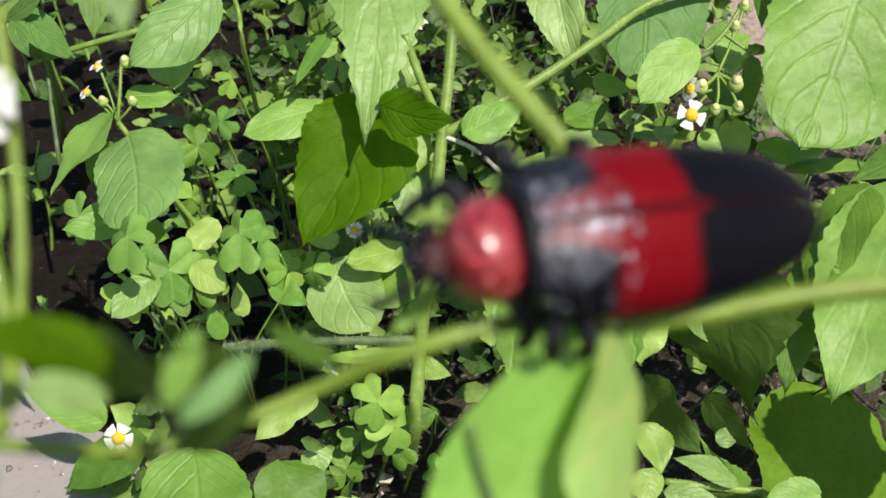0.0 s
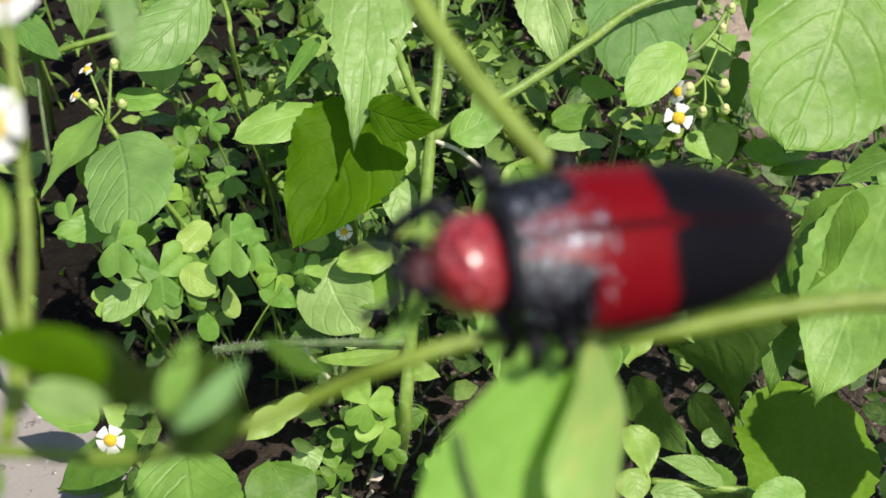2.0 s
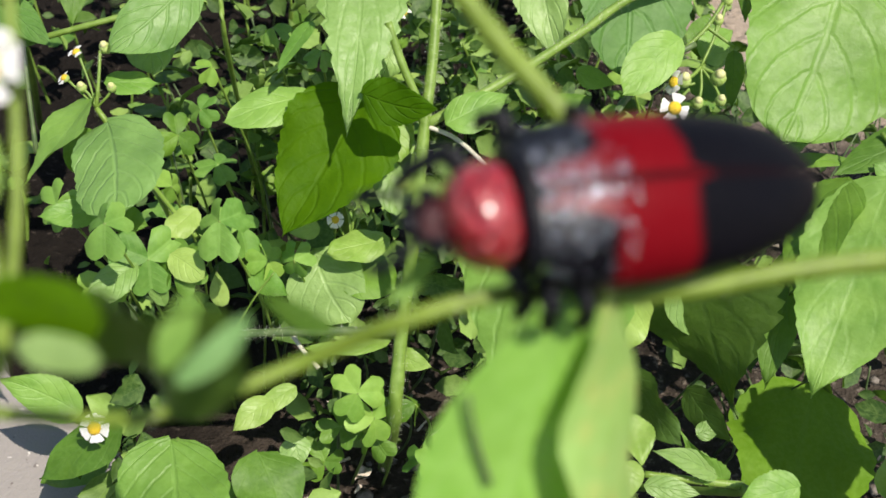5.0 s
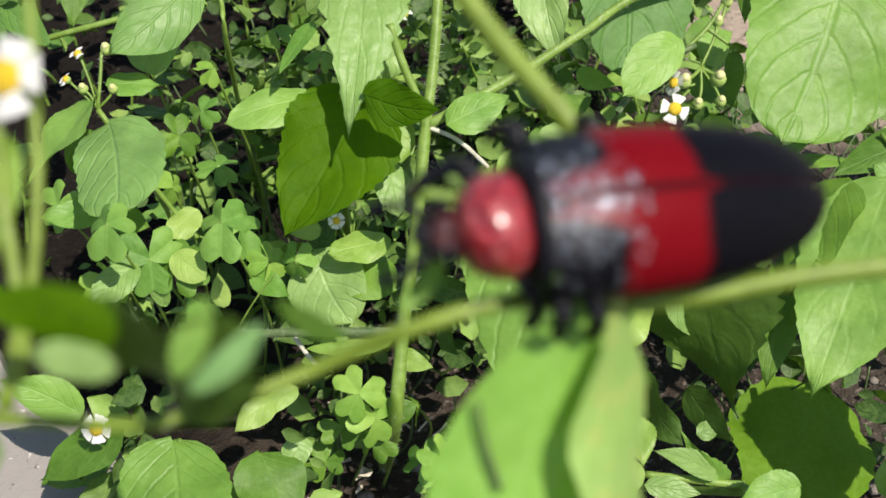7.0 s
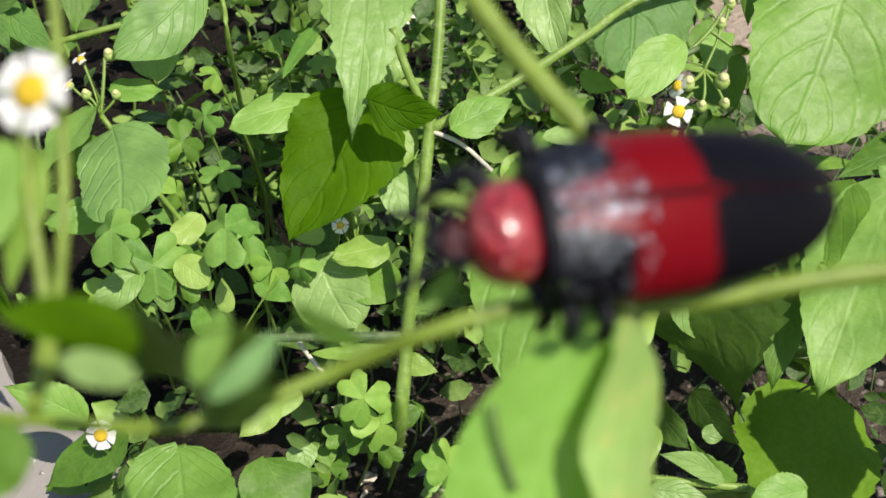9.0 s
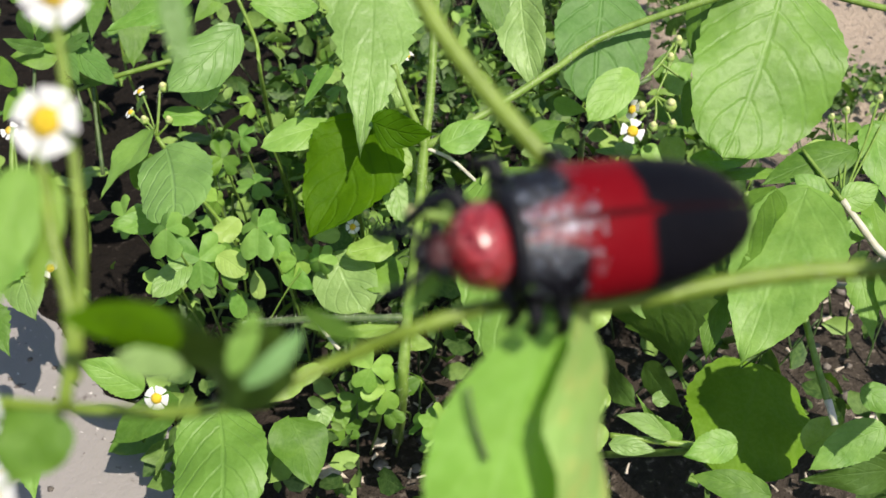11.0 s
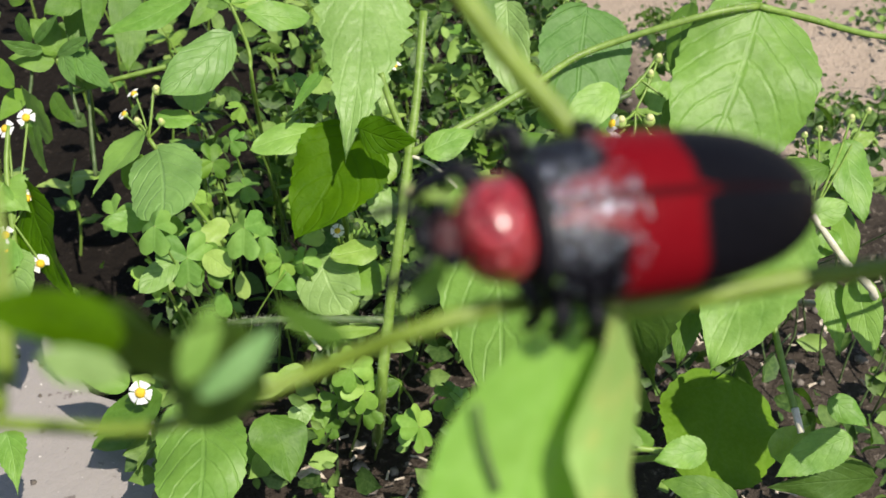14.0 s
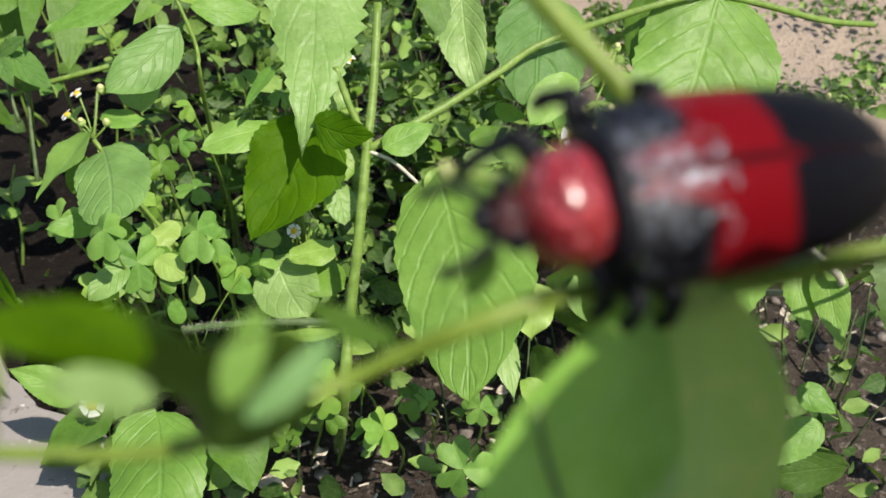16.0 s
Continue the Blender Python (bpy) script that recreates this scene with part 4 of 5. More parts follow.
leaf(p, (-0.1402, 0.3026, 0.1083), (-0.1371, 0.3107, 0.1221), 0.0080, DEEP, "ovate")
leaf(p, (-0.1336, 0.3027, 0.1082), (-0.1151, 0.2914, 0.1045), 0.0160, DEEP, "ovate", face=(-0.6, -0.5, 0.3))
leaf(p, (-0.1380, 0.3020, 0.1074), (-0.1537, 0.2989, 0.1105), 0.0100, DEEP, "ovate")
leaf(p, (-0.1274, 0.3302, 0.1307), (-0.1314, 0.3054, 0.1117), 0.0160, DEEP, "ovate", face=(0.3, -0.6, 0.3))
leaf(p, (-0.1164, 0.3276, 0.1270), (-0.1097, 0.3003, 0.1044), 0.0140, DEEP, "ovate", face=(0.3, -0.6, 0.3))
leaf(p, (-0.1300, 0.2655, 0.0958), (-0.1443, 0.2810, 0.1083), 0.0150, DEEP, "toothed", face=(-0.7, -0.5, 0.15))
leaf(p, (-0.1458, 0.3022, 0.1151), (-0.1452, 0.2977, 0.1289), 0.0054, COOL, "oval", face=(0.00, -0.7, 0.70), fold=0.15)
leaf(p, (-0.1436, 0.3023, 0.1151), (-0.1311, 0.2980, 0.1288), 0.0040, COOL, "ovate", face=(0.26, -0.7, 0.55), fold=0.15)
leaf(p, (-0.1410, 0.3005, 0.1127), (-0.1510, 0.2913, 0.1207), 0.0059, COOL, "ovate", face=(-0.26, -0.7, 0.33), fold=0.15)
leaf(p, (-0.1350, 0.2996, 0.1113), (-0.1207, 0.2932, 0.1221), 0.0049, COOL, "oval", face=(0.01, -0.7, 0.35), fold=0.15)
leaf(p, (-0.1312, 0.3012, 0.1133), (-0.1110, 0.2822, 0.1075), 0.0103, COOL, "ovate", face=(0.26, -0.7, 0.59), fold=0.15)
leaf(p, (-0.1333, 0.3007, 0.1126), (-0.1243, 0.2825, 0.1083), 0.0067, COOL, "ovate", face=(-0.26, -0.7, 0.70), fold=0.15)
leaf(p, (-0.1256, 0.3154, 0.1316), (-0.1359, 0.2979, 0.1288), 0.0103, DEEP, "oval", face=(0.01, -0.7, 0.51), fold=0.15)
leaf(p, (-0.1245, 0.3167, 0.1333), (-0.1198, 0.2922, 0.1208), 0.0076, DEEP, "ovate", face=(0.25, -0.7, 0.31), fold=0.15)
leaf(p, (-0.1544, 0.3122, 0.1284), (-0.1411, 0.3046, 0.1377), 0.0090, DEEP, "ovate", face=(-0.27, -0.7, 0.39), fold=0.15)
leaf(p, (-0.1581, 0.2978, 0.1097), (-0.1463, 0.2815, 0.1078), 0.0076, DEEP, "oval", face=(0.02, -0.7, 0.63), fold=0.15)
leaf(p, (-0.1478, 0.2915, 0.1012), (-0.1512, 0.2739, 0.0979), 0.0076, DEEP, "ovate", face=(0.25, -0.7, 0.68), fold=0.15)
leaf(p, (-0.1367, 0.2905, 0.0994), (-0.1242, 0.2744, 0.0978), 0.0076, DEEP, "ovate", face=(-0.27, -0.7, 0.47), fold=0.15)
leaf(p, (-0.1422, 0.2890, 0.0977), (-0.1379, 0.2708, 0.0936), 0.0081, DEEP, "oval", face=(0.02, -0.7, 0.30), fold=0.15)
leaf(p, (-0.1587, 0.3095, 0.1250), (-0.1618, 0.2921, 0.1221), 0.0076, COOL, "ovate", face=(0.25, -0.7, 0.43), fold=0.15)
stem(p, [(-0.1493, 0.2858, 0.0872), (-0.1462, 0.2964, 0.1009), (-0.1469, 0.3061, 0.1136)], 0.0008, 0.0005, STEM_DARK)
stem(p, [(-0.1277, 0.2889, 0.0904), (-0.1322, 0.2980, 0.1025), (-0.1340, 0.3043, 0.1107)], 0.0008, 0.0005, STEM_DARK)
stem(p, [(-0.1211, 0.2759, 0.0732), (-0.1243, 0.2929, 0.0956), (-0.1262, 0.3112, 0.1196)], 0.0008, 0.0005, STEM_DARK)
stem(p, [(-0.0909, 0.3059, 0.1061), (-0.1163, 0.2983, 0.1019), (-0.1315, 0.2948, 0.0978)], 0.0010, 0.0008)

# ---- leaf beside the two flowers: oval leaf and round leaf ----
R12 = (-0.025, 0.30, 0.0)
p = thing("oval_leaved_weed", R12, "weed with fresh oval leaves above the clover", "weed", "weeds in the bed")
stem(p, [R12, (-0.0227, 0.2345, 0.0858), (-0.0253, 0.2426, 0.1049), (-0.0288, 0.2328, 0.1212)], 0.0011, 0.0008)
leaf(p, (-0.0289, 0.2331, 0.1215), (-0.0504, 0.2240, 0.1200), 0.0115, LEAF, "oval", "fresh oval leaf", face=(-0.05, -0.45, 0.9), fold=0.2)
leaf(p, (-0.0094, 0.2207, 0.0850), (-0.0256, 0.2140, 0.0863), 0.0105, BRIGHT, "oval", face=(0, -0.3, 1), fold=0.12)
leaf(p, (-0.0222, 0.2198, 0.0777), (-0.0074, 0.2124, 0.0751), 0.0160, DEEP, "oval", face=(0.1, -0.3, 0.9))
leaf(p, (-0.0299, 0.2218, 0.0801), (-0.0195, 0.2046, 0.0689), 0.0220, PALE, "oval", "round leaf crossed by shade", face=(0.0, -0.8, 0.5), fold=0.1)
leaf(p, (-0.0282, 0.2242, 0.0861), (-0.0364, 0.2217, 0.0862), 0.0060, BRIGHT, "ovate")
leaf(p, (-0.0714, 0.2010, 0.0926), (-0.0814, 0.1899, 0.0888), 0.0088, PALE, "oval", face=(-0.2, -0.7, 0.6))
leaf(p, (-0.0662, 0.2003, 0.0793), (-0.0690, 0.2022, 0.0909), 0.0050, PALE, "oval", face=(0.2, -0.8, 0.4))
leaf(p, (-0.0842, 0.2189, 0.0952), (-0.0986, 0.2148, 0.0966), 0.0085, LEAF, "toothed", face=(0, -0.5, 0.8))
leaf(p, (-0.0799, 0.2168, 0.0959), (-0.0706, 0.2134, 0.0949), 0.0080, DEEP, "toothed")
leaf(p, (-0.0638, 0.2057, 0.0920), (-0.0546, 0.1988, 0.0900), 0.0085, BRIGHT, "oval", face=(0, -0.6, 0.7))
leaf(p, (-0.0456, 0.2119, 0.0807), (-0.0353, 0.2051, 0.0788), 0.0070, LEAF, "ovate", face=(0.1, -0.6, 0.7))
leaf(p, (-0.0535, 0.2075, 0.0724), (-0.0542, 0.2104, 0.0820), 0.0050, BRIGHT, "ovate", face=(0.1, -0.7, 0.6))
leaf(p, (-0.0603, 0.2240, 0.0921), (-0.0671, 0.2146, 0.0901), 0.0080, BRIGHT, "oval", face=(-0.1, -0.6, 0.7))
leaf(p, (-0.0588, 0.2036, 0.0678), (-0.0617, 0.2065, 0.0774), 0.0055, LEAF, "ovate")
stem(p, [(-0.0741, 0.2321, 0.0954), (-0.0663, 0.2236, 0.0915), (-0.0599, 0.2177, 0.0876)], 0.0007, 0.0006, name="side_stem")
stem(p, [(-0.0527, 0.2026, 0.0602), (-0.0497, 0.2036, 0.0678), (-0.0436, 0.2058, 0.0781), (-0.0390, 0.2089, 0.0833)], 0.00028, 0.00022, name="leaf_stalk")
stem(p, [(-0.0343, 0.2011, 0.0678), (-0.0311, 0.1970, 0.0660), (-0.0274, 0.1943, 0.0628)], 0.0006, 0.0006, STEM_PALE, name="dry_stem")
flower(p, (-0.0237, 0.2224, 0.0901), (0.0, -0.7, 0.6), 0.0046, (-0.0205, 0.2213, 0.0825), seed=11)
for q in ((-0.0196, 0.2266, 0.0920), (-0.0219, 0.2281, 0.0937), (-0.0177, 0.2259, 0.0896)):
    bud(p, q, 0.0026, (-0.0198, 0.2223, 0.0837))

# ---- clover-like plants ----
CLOVERS = (
    ((-0.0740, 0.1933, 0.1116), 0.0089, 1.571), ((-0.0499, 0.2032, 0.1046), 0.0100, 1.50), ((-0.0165, 0.1820, 0.0668), 0.0085, 1.2), ((-0.0426, 0.2676, 0.1222), 0.0075, 1.0),
    ((-0.0690, 0.2033, 0.0922), 0.0095, 2.0), ((-0.0777, 0.1981, 0.0892), 0.0095, 2.6), ((-0.0624, 0.2038, 0.0898), 0.0090, 0.2), ((-0.0341, 0.2125, 0.0845), 0.0090, 1.4),
    ((-0.0483, 0.2180, 0.0911), 0.0085, 2.2), ((-0.0408, 0.2123, 0.0843), 0.0080, 0.3), ((-0.0959, 0.2214, 0.0951), 0.0080, 0.9), ((-0.0293, 0.2653, 0.1163), 0.0080, 0.4),
    ((-0.0127, 0.1826, 0.0567), 0.0080, 0.2), ((0.0152, 0.1806, 0.0563), 0.0085, 1.1), ((0.0004, 0.1752, 0.0500), 0.0080, 1.9), ((0.0186, 0.1793, 0.0566), 0.0075, 0.5),
    ((0.0049, 0.1724, 0.0515), 0.0080, 2.4), ((0.0344, 0.1792, 0.0543), 0.0080, 1.3), ((0.0288, 0.1625, 0.0449), 0.0110, 0.9), ((-0.0593, 0.2605, 0.1137), 0.0075, 1.8),
    ((-0.0699, 0.2524, 0.0963), 0.0070, 0.9), ((-0.0631, 0.2554, 0.1030), 0.0070, 2.1), ((-0.0588, 0.2480, 0.0895), 0.0075, 0.1), ((-0.0704, 0.2391, 0.0882), 0.0080, 1.7),
    ((-0.0217, 0.1865, 0.0489), 0.0080, 0.4), ((-0.0127, 0.1852, 0.0458), 0.0085, 2.0), ((-0.0266, 0.1838, 0.0379), 0.0080, 1.0), ((-0.0021, 0.1937, 0.0497), 0.0080, 2.7),
)
for k, (at, size, spin) in enumerate(CLOVERS):
    root = (at[0] + 0.006 * math.sin(k * 2.1), at[1] + 0.035 + 0.01 * math.cos(k * 1.3), -0.004)
    p = thing("clover", root, "clover-like sprig with three heart-shaped leaflets", "clover", "clover in the bed")
    if k < 2:
        trefoil(p, at, size, (0.05 - 0.1 * k, -0.76, 0.65), spin, root, 0.10, CLOVER, nodding=True)
        continue
    # The last clovers take a deeper green in place of shade.
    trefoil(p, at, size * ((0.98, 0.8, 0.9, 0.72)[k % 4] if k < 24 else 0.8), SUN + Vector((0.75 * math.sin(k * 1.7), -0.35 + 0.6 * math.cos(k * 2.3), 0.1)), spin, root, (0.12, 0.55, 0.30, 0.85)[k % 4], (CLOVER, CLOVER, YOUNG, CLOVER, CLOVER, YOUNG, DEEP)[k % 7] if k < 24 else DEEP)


# ---- low ground cover: uncountable small leaves and stalks ----
def verts_of_leaf(verts, faces, uvs, c, size, rng):
    """One small cupped leaf of the ground cover."""
    nrm = Vector((rng.normal(0.0, 1.0), rng.normal(-0.2, 1.0), 1.0)).normalized()
    a = rng.uniform(0, 6.283)
    d = Vector((math.cos(a), math.sin(a), rng.normal(0, 0.25)))
    d = (d - nrm * d.dot(nrm)).normalized()
    s = nrm.cross(d)
    k = len(verts)
    for f, h, b in ((0, 0.06, 0), (0.3, 0.42, 0.05), (0.68, 0.40, 0.06), (1.0, 0.04, -0.06)):
        for t in (-1, 0, 1):
            q = c + d * size * f + s * size * h * t * 0.72 + nrm * size * (b + 0.10 * abs(t))
            verts.append(q[:])
            uvs.append((f, 0.5 + 0.5 * t))
    for r in range(3):
        for t in range(2):
            i = k + 3 * r + t
            faces.append((i, i + 3, i + 4, i + 1))


def ground_cover():
    rng = np.random.default_rng(11)
    verts, faces, uvs = [], [], []
    made = 0
    # tufts on the trodden sand: middle and reach
    tufts = ((0.30, 0.58, 0.040), (0.33, 0.52, 0.030), (0.285, 0.488, 0.022), (0.255, 0.462, 0.018), (0.22, 0.45, 0.016), (0.20, 0.60, 0.03), (0.145, 0.56, 0.02), (0.36, 0.66, 0.06), (0.25, 0.70, 0.05))
    while made < 6100:
        x, y = rng.uniform(-0.42, 0.24), rng.uniform(0.17, 0.75)
        if made >= 4700:
            cx, cy, reach = tufts[int(rng.integers(len(tufts)))]
            x, y = cx + rng.normal(0, reach * 0.5), cy + rng.normal(0, reach * 0.5)
            verts_of_leaf(verts, faces, uvs, Vector((x, y, rng.uniform(0.0, 0.014))), 0.0025 + 0.0045 * rng.random(), rng)
            made += 1
            continue
        if x < -0.098 - 0.9 * max(0.0, y - 0.215) and y < 0.30 or x < -0.10 and y < 0.37 and rng.random() < 0.93:
            continue
        if x - 0.115 + 0.4 * (y - 0.5) > 0 and y > 0.39 and rng.random() > (0.22 if y < 0.6 else 0.35):
            continue
        if x > 0.085 and y < 0.34 and rng.random() > 0.18:
            continue
        if -0.02 < x < 0.085 and y < 0.235 and rng.random() > 0.25:
            continue
        if x < -0.065 and y > 0.3 and rng.random() > (0.12 if x < -0.10 else 0.45):
            continue
        clump = noise.noise((x * 22, y * 22, 5.0))
        if clump + 0.35 * noise.noise((x * 70, y * 70, 1.0)) < 0.09:
            continue
        top = 0.030 + 0.055 * max(0.0, clump + 0.25) + 0.045 * max(0.0, min(1.0, (y - 0.22) * 6))
        if x > 0.08:
            top *= 0.6
        z = top * rng.uniform(0.15, 1.0)
        size = 0.004 + 0.0105 * rng.random() ** 1.5
        if x - 0.115 + 0.4 * (y - 0.5) > 0 and y > 0.39:
            size, z = size * 0.45, z * 0.3
        verts_of_leaf(verts, faces, uvs, Vector((x, y, z)), size, rng)
        made += 1
    data = bpy.data.meshes.new("ground_cover")
    data.from_pydata(verts, [], faces)
    layer = data.uv_layers.new(name="UVMap")
    for lp in data.loops:
        layer.data[lp.index].uv = uvs[lp.vertex_index]
    for q in data.polygons:
        q.use_smooth = True
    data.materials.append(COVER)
    tagged(new("ground_cover", data), "dense small green leaves over the bed, dark ones coloured for shade", "ground cover", kind="stuff")
    bm = bmesh.new()
    for _ in range(420):
        x, y = rng.uniform(-0.3, 0.2), rng.uniform(0.2, 0.55)
        if x < -0.098 - 0.9 * max(0.0, y - 0.215) and y < 0.30 or x > 0.1 and y > 0.4:
            continue
        if x < -0.03 and y < 0.26 or x < -0.10:
            continue
        h = rng.uniform(0.02, 0.075)
        lean = Vector((rng.normal(0, 0.35), rng.normal(0, 0.35), 1)) * h
        b0 = Vector((x, y, -0.008))
        tube_bm([b0, b0 + lean * 0.5 + Vector((rng.normal(0, 0.003), rng.normal(0, 0.003), 0)), b0 + lean], 0.0005, 0.0003, 5, bm, 3)
    tagged(part("ground_cover_stalks", bm, STEM_DARK, None), "thin tangled green stalks between the leaves", "ground cover", kind="stuff")


ground_cover()


# ---- seedlings between the larger weeds ----
def seedling(seed):
    rng = random.Random(seed)
    p = thing("seedling", (0, 0, 0), "small soft seedling with oval green leaves", "seedling", "seedlings in the bed")
    h = rng.uniform(0.045, 0.085)
    lean = Vector((rng.uniform(-0.25, 0.25), rng.uniform(-0.35, 0.1), 1)) * h
    joints = [Vector((0, 0, -0.01)), lean * 0.35 + Vector((0.002, 0, 0)), lean * 0.7 - Vector((0.002, 0, 0)), lean]
    stem(p, joints, 0.0007, 0.0004)
    line = smooth_line(joints)
    for k in range(rng.randrange(5, 8)):
        b = line[int(len(line) * (0.35 + 0.62 * k / 7))]
        a = k * 2.4 + rng.uniform(-0.4, 0.4)
        d = Vector((math.cos(a), math.sin(a), rng.uniform(-0.15, 0.5)))
        size = rng.uniform(0.008, 0.015)
        # The darker greens in this mix stand for leaves lying in shade.
        leaf(p, b, b + d * size, size * rng.uniform(0.5, 0.75), rng.choice((LEAF, DEEP, OLIVE_SHADE, CLOVER, BRIGHT)), rng.choice(("ovate", "oval", "toothed")), face=(rng.uniform(-0.4, 0.5), rng.uniform(-0.6, 0.1), 1), fold=0.2, droop=0.15)
    return p


def seedlings():
    rng = random.Random(31)
    kinds = [seedling(k) for k in range(6)]
    spots = []
    while len(spots) < 80:
        x, y = rng.uniform(-0.30, 0.12), rng.uniform(0.27, 0.60)
        if x < -0.10 and rng.random() > 0.2 or x < -0.098 - 0.9 * max(0.0, y - 0.215) and y < 0.30 or x > 0.06 and y > 0.40 or y < 0.31 and x > 0.03:
            continue
        if any((x - a) ** 2 + (y - b) ** 2 < 0.018 ** 2 for a, b in spots):
            continue
        spots.append((x, y))
    for k, (x, y) in enumerate(spots):
        m = pose(x, y, -0.004, 0, 0, rng.uniform(0, 360))
        if k < 6:
            kinds[k].matrix_basis = m
        else:
            copy_thing(kinds[k % 6], m)


seedlings()


# ---- litter on the soil and pebbles ----
def litter():
    rng = random.Random(8)
    for k, (c, s) in enumerate((((-0.0460, 0.1905, 0.0000), 0.017), ((-0.0380, 0.1925, 0.0010), 0.010), ((-0.0632, 0.1886, 0.0000), 0.006), ((0.1727, 0.2827, 0.0000), 0.008), ((0.1582, 0.2149, 0.0000), 0.009), ((0.1595, 0.2685, 0.0000), 0.007), ((0.0471, 0.2361, 0.0000), 0.006), ((-0.0195, 0.2226, 0.0000), 0.007), ((-0.0164, 0.2082, 0.0000), 0.006))):
        a = rng.uniform(0, 6.28)
        b = Vector(c) + Vector((0, 0, 0.004))
        t = b + Vector((math.cos(a), math.sin(a), 0.15)) * s
        bm = leaf_bm(b, t, s * 0.7, "toothed", (0.1, -0.2, 1), 0.6, 0.35, 0.3, 70 + k)
        ob = part("dry_leaf", bm, STRAW, None)
        tagged(ob, "crumpled pale dry leaf on dark soil", "dry leaf", "dry leaves on the soil")
    for k in range(120):
        x, y = (rng.uniform(0.085, 0.24), rng.uniform(0.19, 0.36)) if k < 84 else (rng.uniform(-0.03, 0.07), rng.uniform(0.185, 0.24))
        a, size = rng.uniform(0, 6.28), rng.uniform(0.002, 0.007)
        b = Vector((x, y, 0.001 + 0.010 * noise.noise((x * 9, y * 9, 0)) + 0.006 * noise.noise((x * 34, y * 34, 2))))
        d = Vector((math.cos(a), math.sin(a), rng.uniform(-0.05, 0.2))) * size
        w = Vector((rng.uniform(-1, 1), rng.uniform(-1, 1), rng.uniform(0, 0.6))) * size * 0.05
        ob = part("dry_twig", tube_bm([b, b + d * 0.5 + w, b + d], rng.uniform(0.0003, 0.0008), 0.0003, 6, knobs=0.15), STRAW, None)
        tagged(ob, "short bleached dry twig lying on soil", "twig", "dry twigs on the soil")
    spots = [(rng.uniform(0.09, 0.26), rng.uniform(0.2, 0.34)) for _ in range(60)] + [(rng.uniform(-0.02, 0.06), rng.uniform(0.19, 0.23)) for _ in range(30)]
    spots += [(rng.uniform(-0.2, -0.11), rng.uniform(0.16, 0.26)) for _ in range(14)] + [(rng.uniform(0.05, 0.5), rng.uniform(0.45, 0.8)) for _ in range(90)]
    for x, y in spots:
        r = rng.uniform(0.0010, 0.0034) if x > -0.05 else rng.uniform(0.0007, 0.0016)
        bm = bmesh.new()
        bmesh.ops.create_icosphere(bm, subdivisions=1, radius=r)
        for v in bm.verts:
            v.co *= rng.uniform(0.75, 1.2)
            v.co.z *= 0.65
        z = 0.004 if x < -0.1 else 0.010 * noise.noise((x * 9, y * 9, 0)) + 0.006 * noise.noise((x * 34, y * 34, 2)) - 0.008
        bmesh.ops.translate(bm, verts=bm.verts, vec=(x, y, z + r * 0.3))
        tagged(part("pebble", bm, PEBBLE, None), "small rough pebble lying on the ground", "pebble", "pebbles on the ground")


litter()

# ---- the sprig in front, on which the beetle sits ----
SPRIG_BASE = (0.0107, 0.0526, 0.2191)
sprig = thing("sprig", SPRIG_BASE, "swaying green sprig with leaves and white flowers, holding the beetle", "sprig")
stem(sprig, [(0.118, 0.02, -0.03), (0.112, 0.025, 0.10), (0.0609, 0.0575, 0.2203), (0.0378, 0.0553, 0.2208), (0.0305, 0.0547, 0.2209), (0.0238, 0.0538, 0.2206), (0.0172, 0.0530, 0.2196), (0.0107, 0.0529, 0.2187), (0.0043, 0.0509, 0.2209), (-0.0023, 0.0490, 0.2202), (-0.0085, 0.0491, 0.2165), (-0.0144, 0.0468, 0.2153), (-0.0200, 0.0458, 0.2142), (-0.0271, 0.0459, 0.2143), (-0.0369, 0.0465, 0.2149)], 0.00092, 0.00040, SPRIG_STEM, 60, 0.0008)
stem(sprig, [(-0.0034, 0.0747, 0.2392), (-0.0005, 0.0701, 0.2353), (0.0038, 0.0655, 0.2314), (0.0079, 0.0616, 0.2283), (0.0100, 0.0595, 0.2258), (0.0106, 0.0560, 0.2216), SPRIG_BASE], 0.0008, 0.0009, SPRIG_STEM, 50, 0.0008, name="side_stem")
leaf(sprig, (0.0086, 0.0512, 0.2204), (0.0028, 0.0386, 0.1954), 0.0128, GLOSSY, "wedge", "glossy fresh leaf under the beetle", face=(0.06, -0.66, 0.75), fold=0.04, droop=0.02, wave=0.02, curl=0.5)
# a leaf that turns on its stalk, so it is a part with its own pivot
MOTTLED_BASE, MOTTLED_TIP = Vector((0.0115, 0.0522, 0.2203)), Vector((0.0128, 0.0402, 0.1988))
bm = leaf_bm(MOTTLED_BASE, MOTTLED_TIP, 0.0125, "oval", (0.0, -0.80, 0.60), 0.04, 0.03, 0.03, 5)
bmesh.ops.translate(bm, verts=bm.verts, vec=-MOTTLED_BASE)
mottled_leaf = part("leaf", bm, MOTTLED, None, "leaf mottled yellow, turning on its stalk")
mottled_leaf.parent = sprig
mottled_leaf.location = MOTTLED_BASE - Vector(SPRIG_BASE)
# One half-shaded leaf, built as a dark leaf with separate leaflets for lit patches.
leaf(sprig, (-0.0116, 0.0425, 0.2211), (-0.0230, 0.0449, 0.2255), 0.0146, OLIVE_SHADE, "ovate", "leaf with its shadow put into the dark colour", face=(-0.75, -0.56, 0.01), fold=0.0, droop=0.0, wave=0.02, curl=0.0)
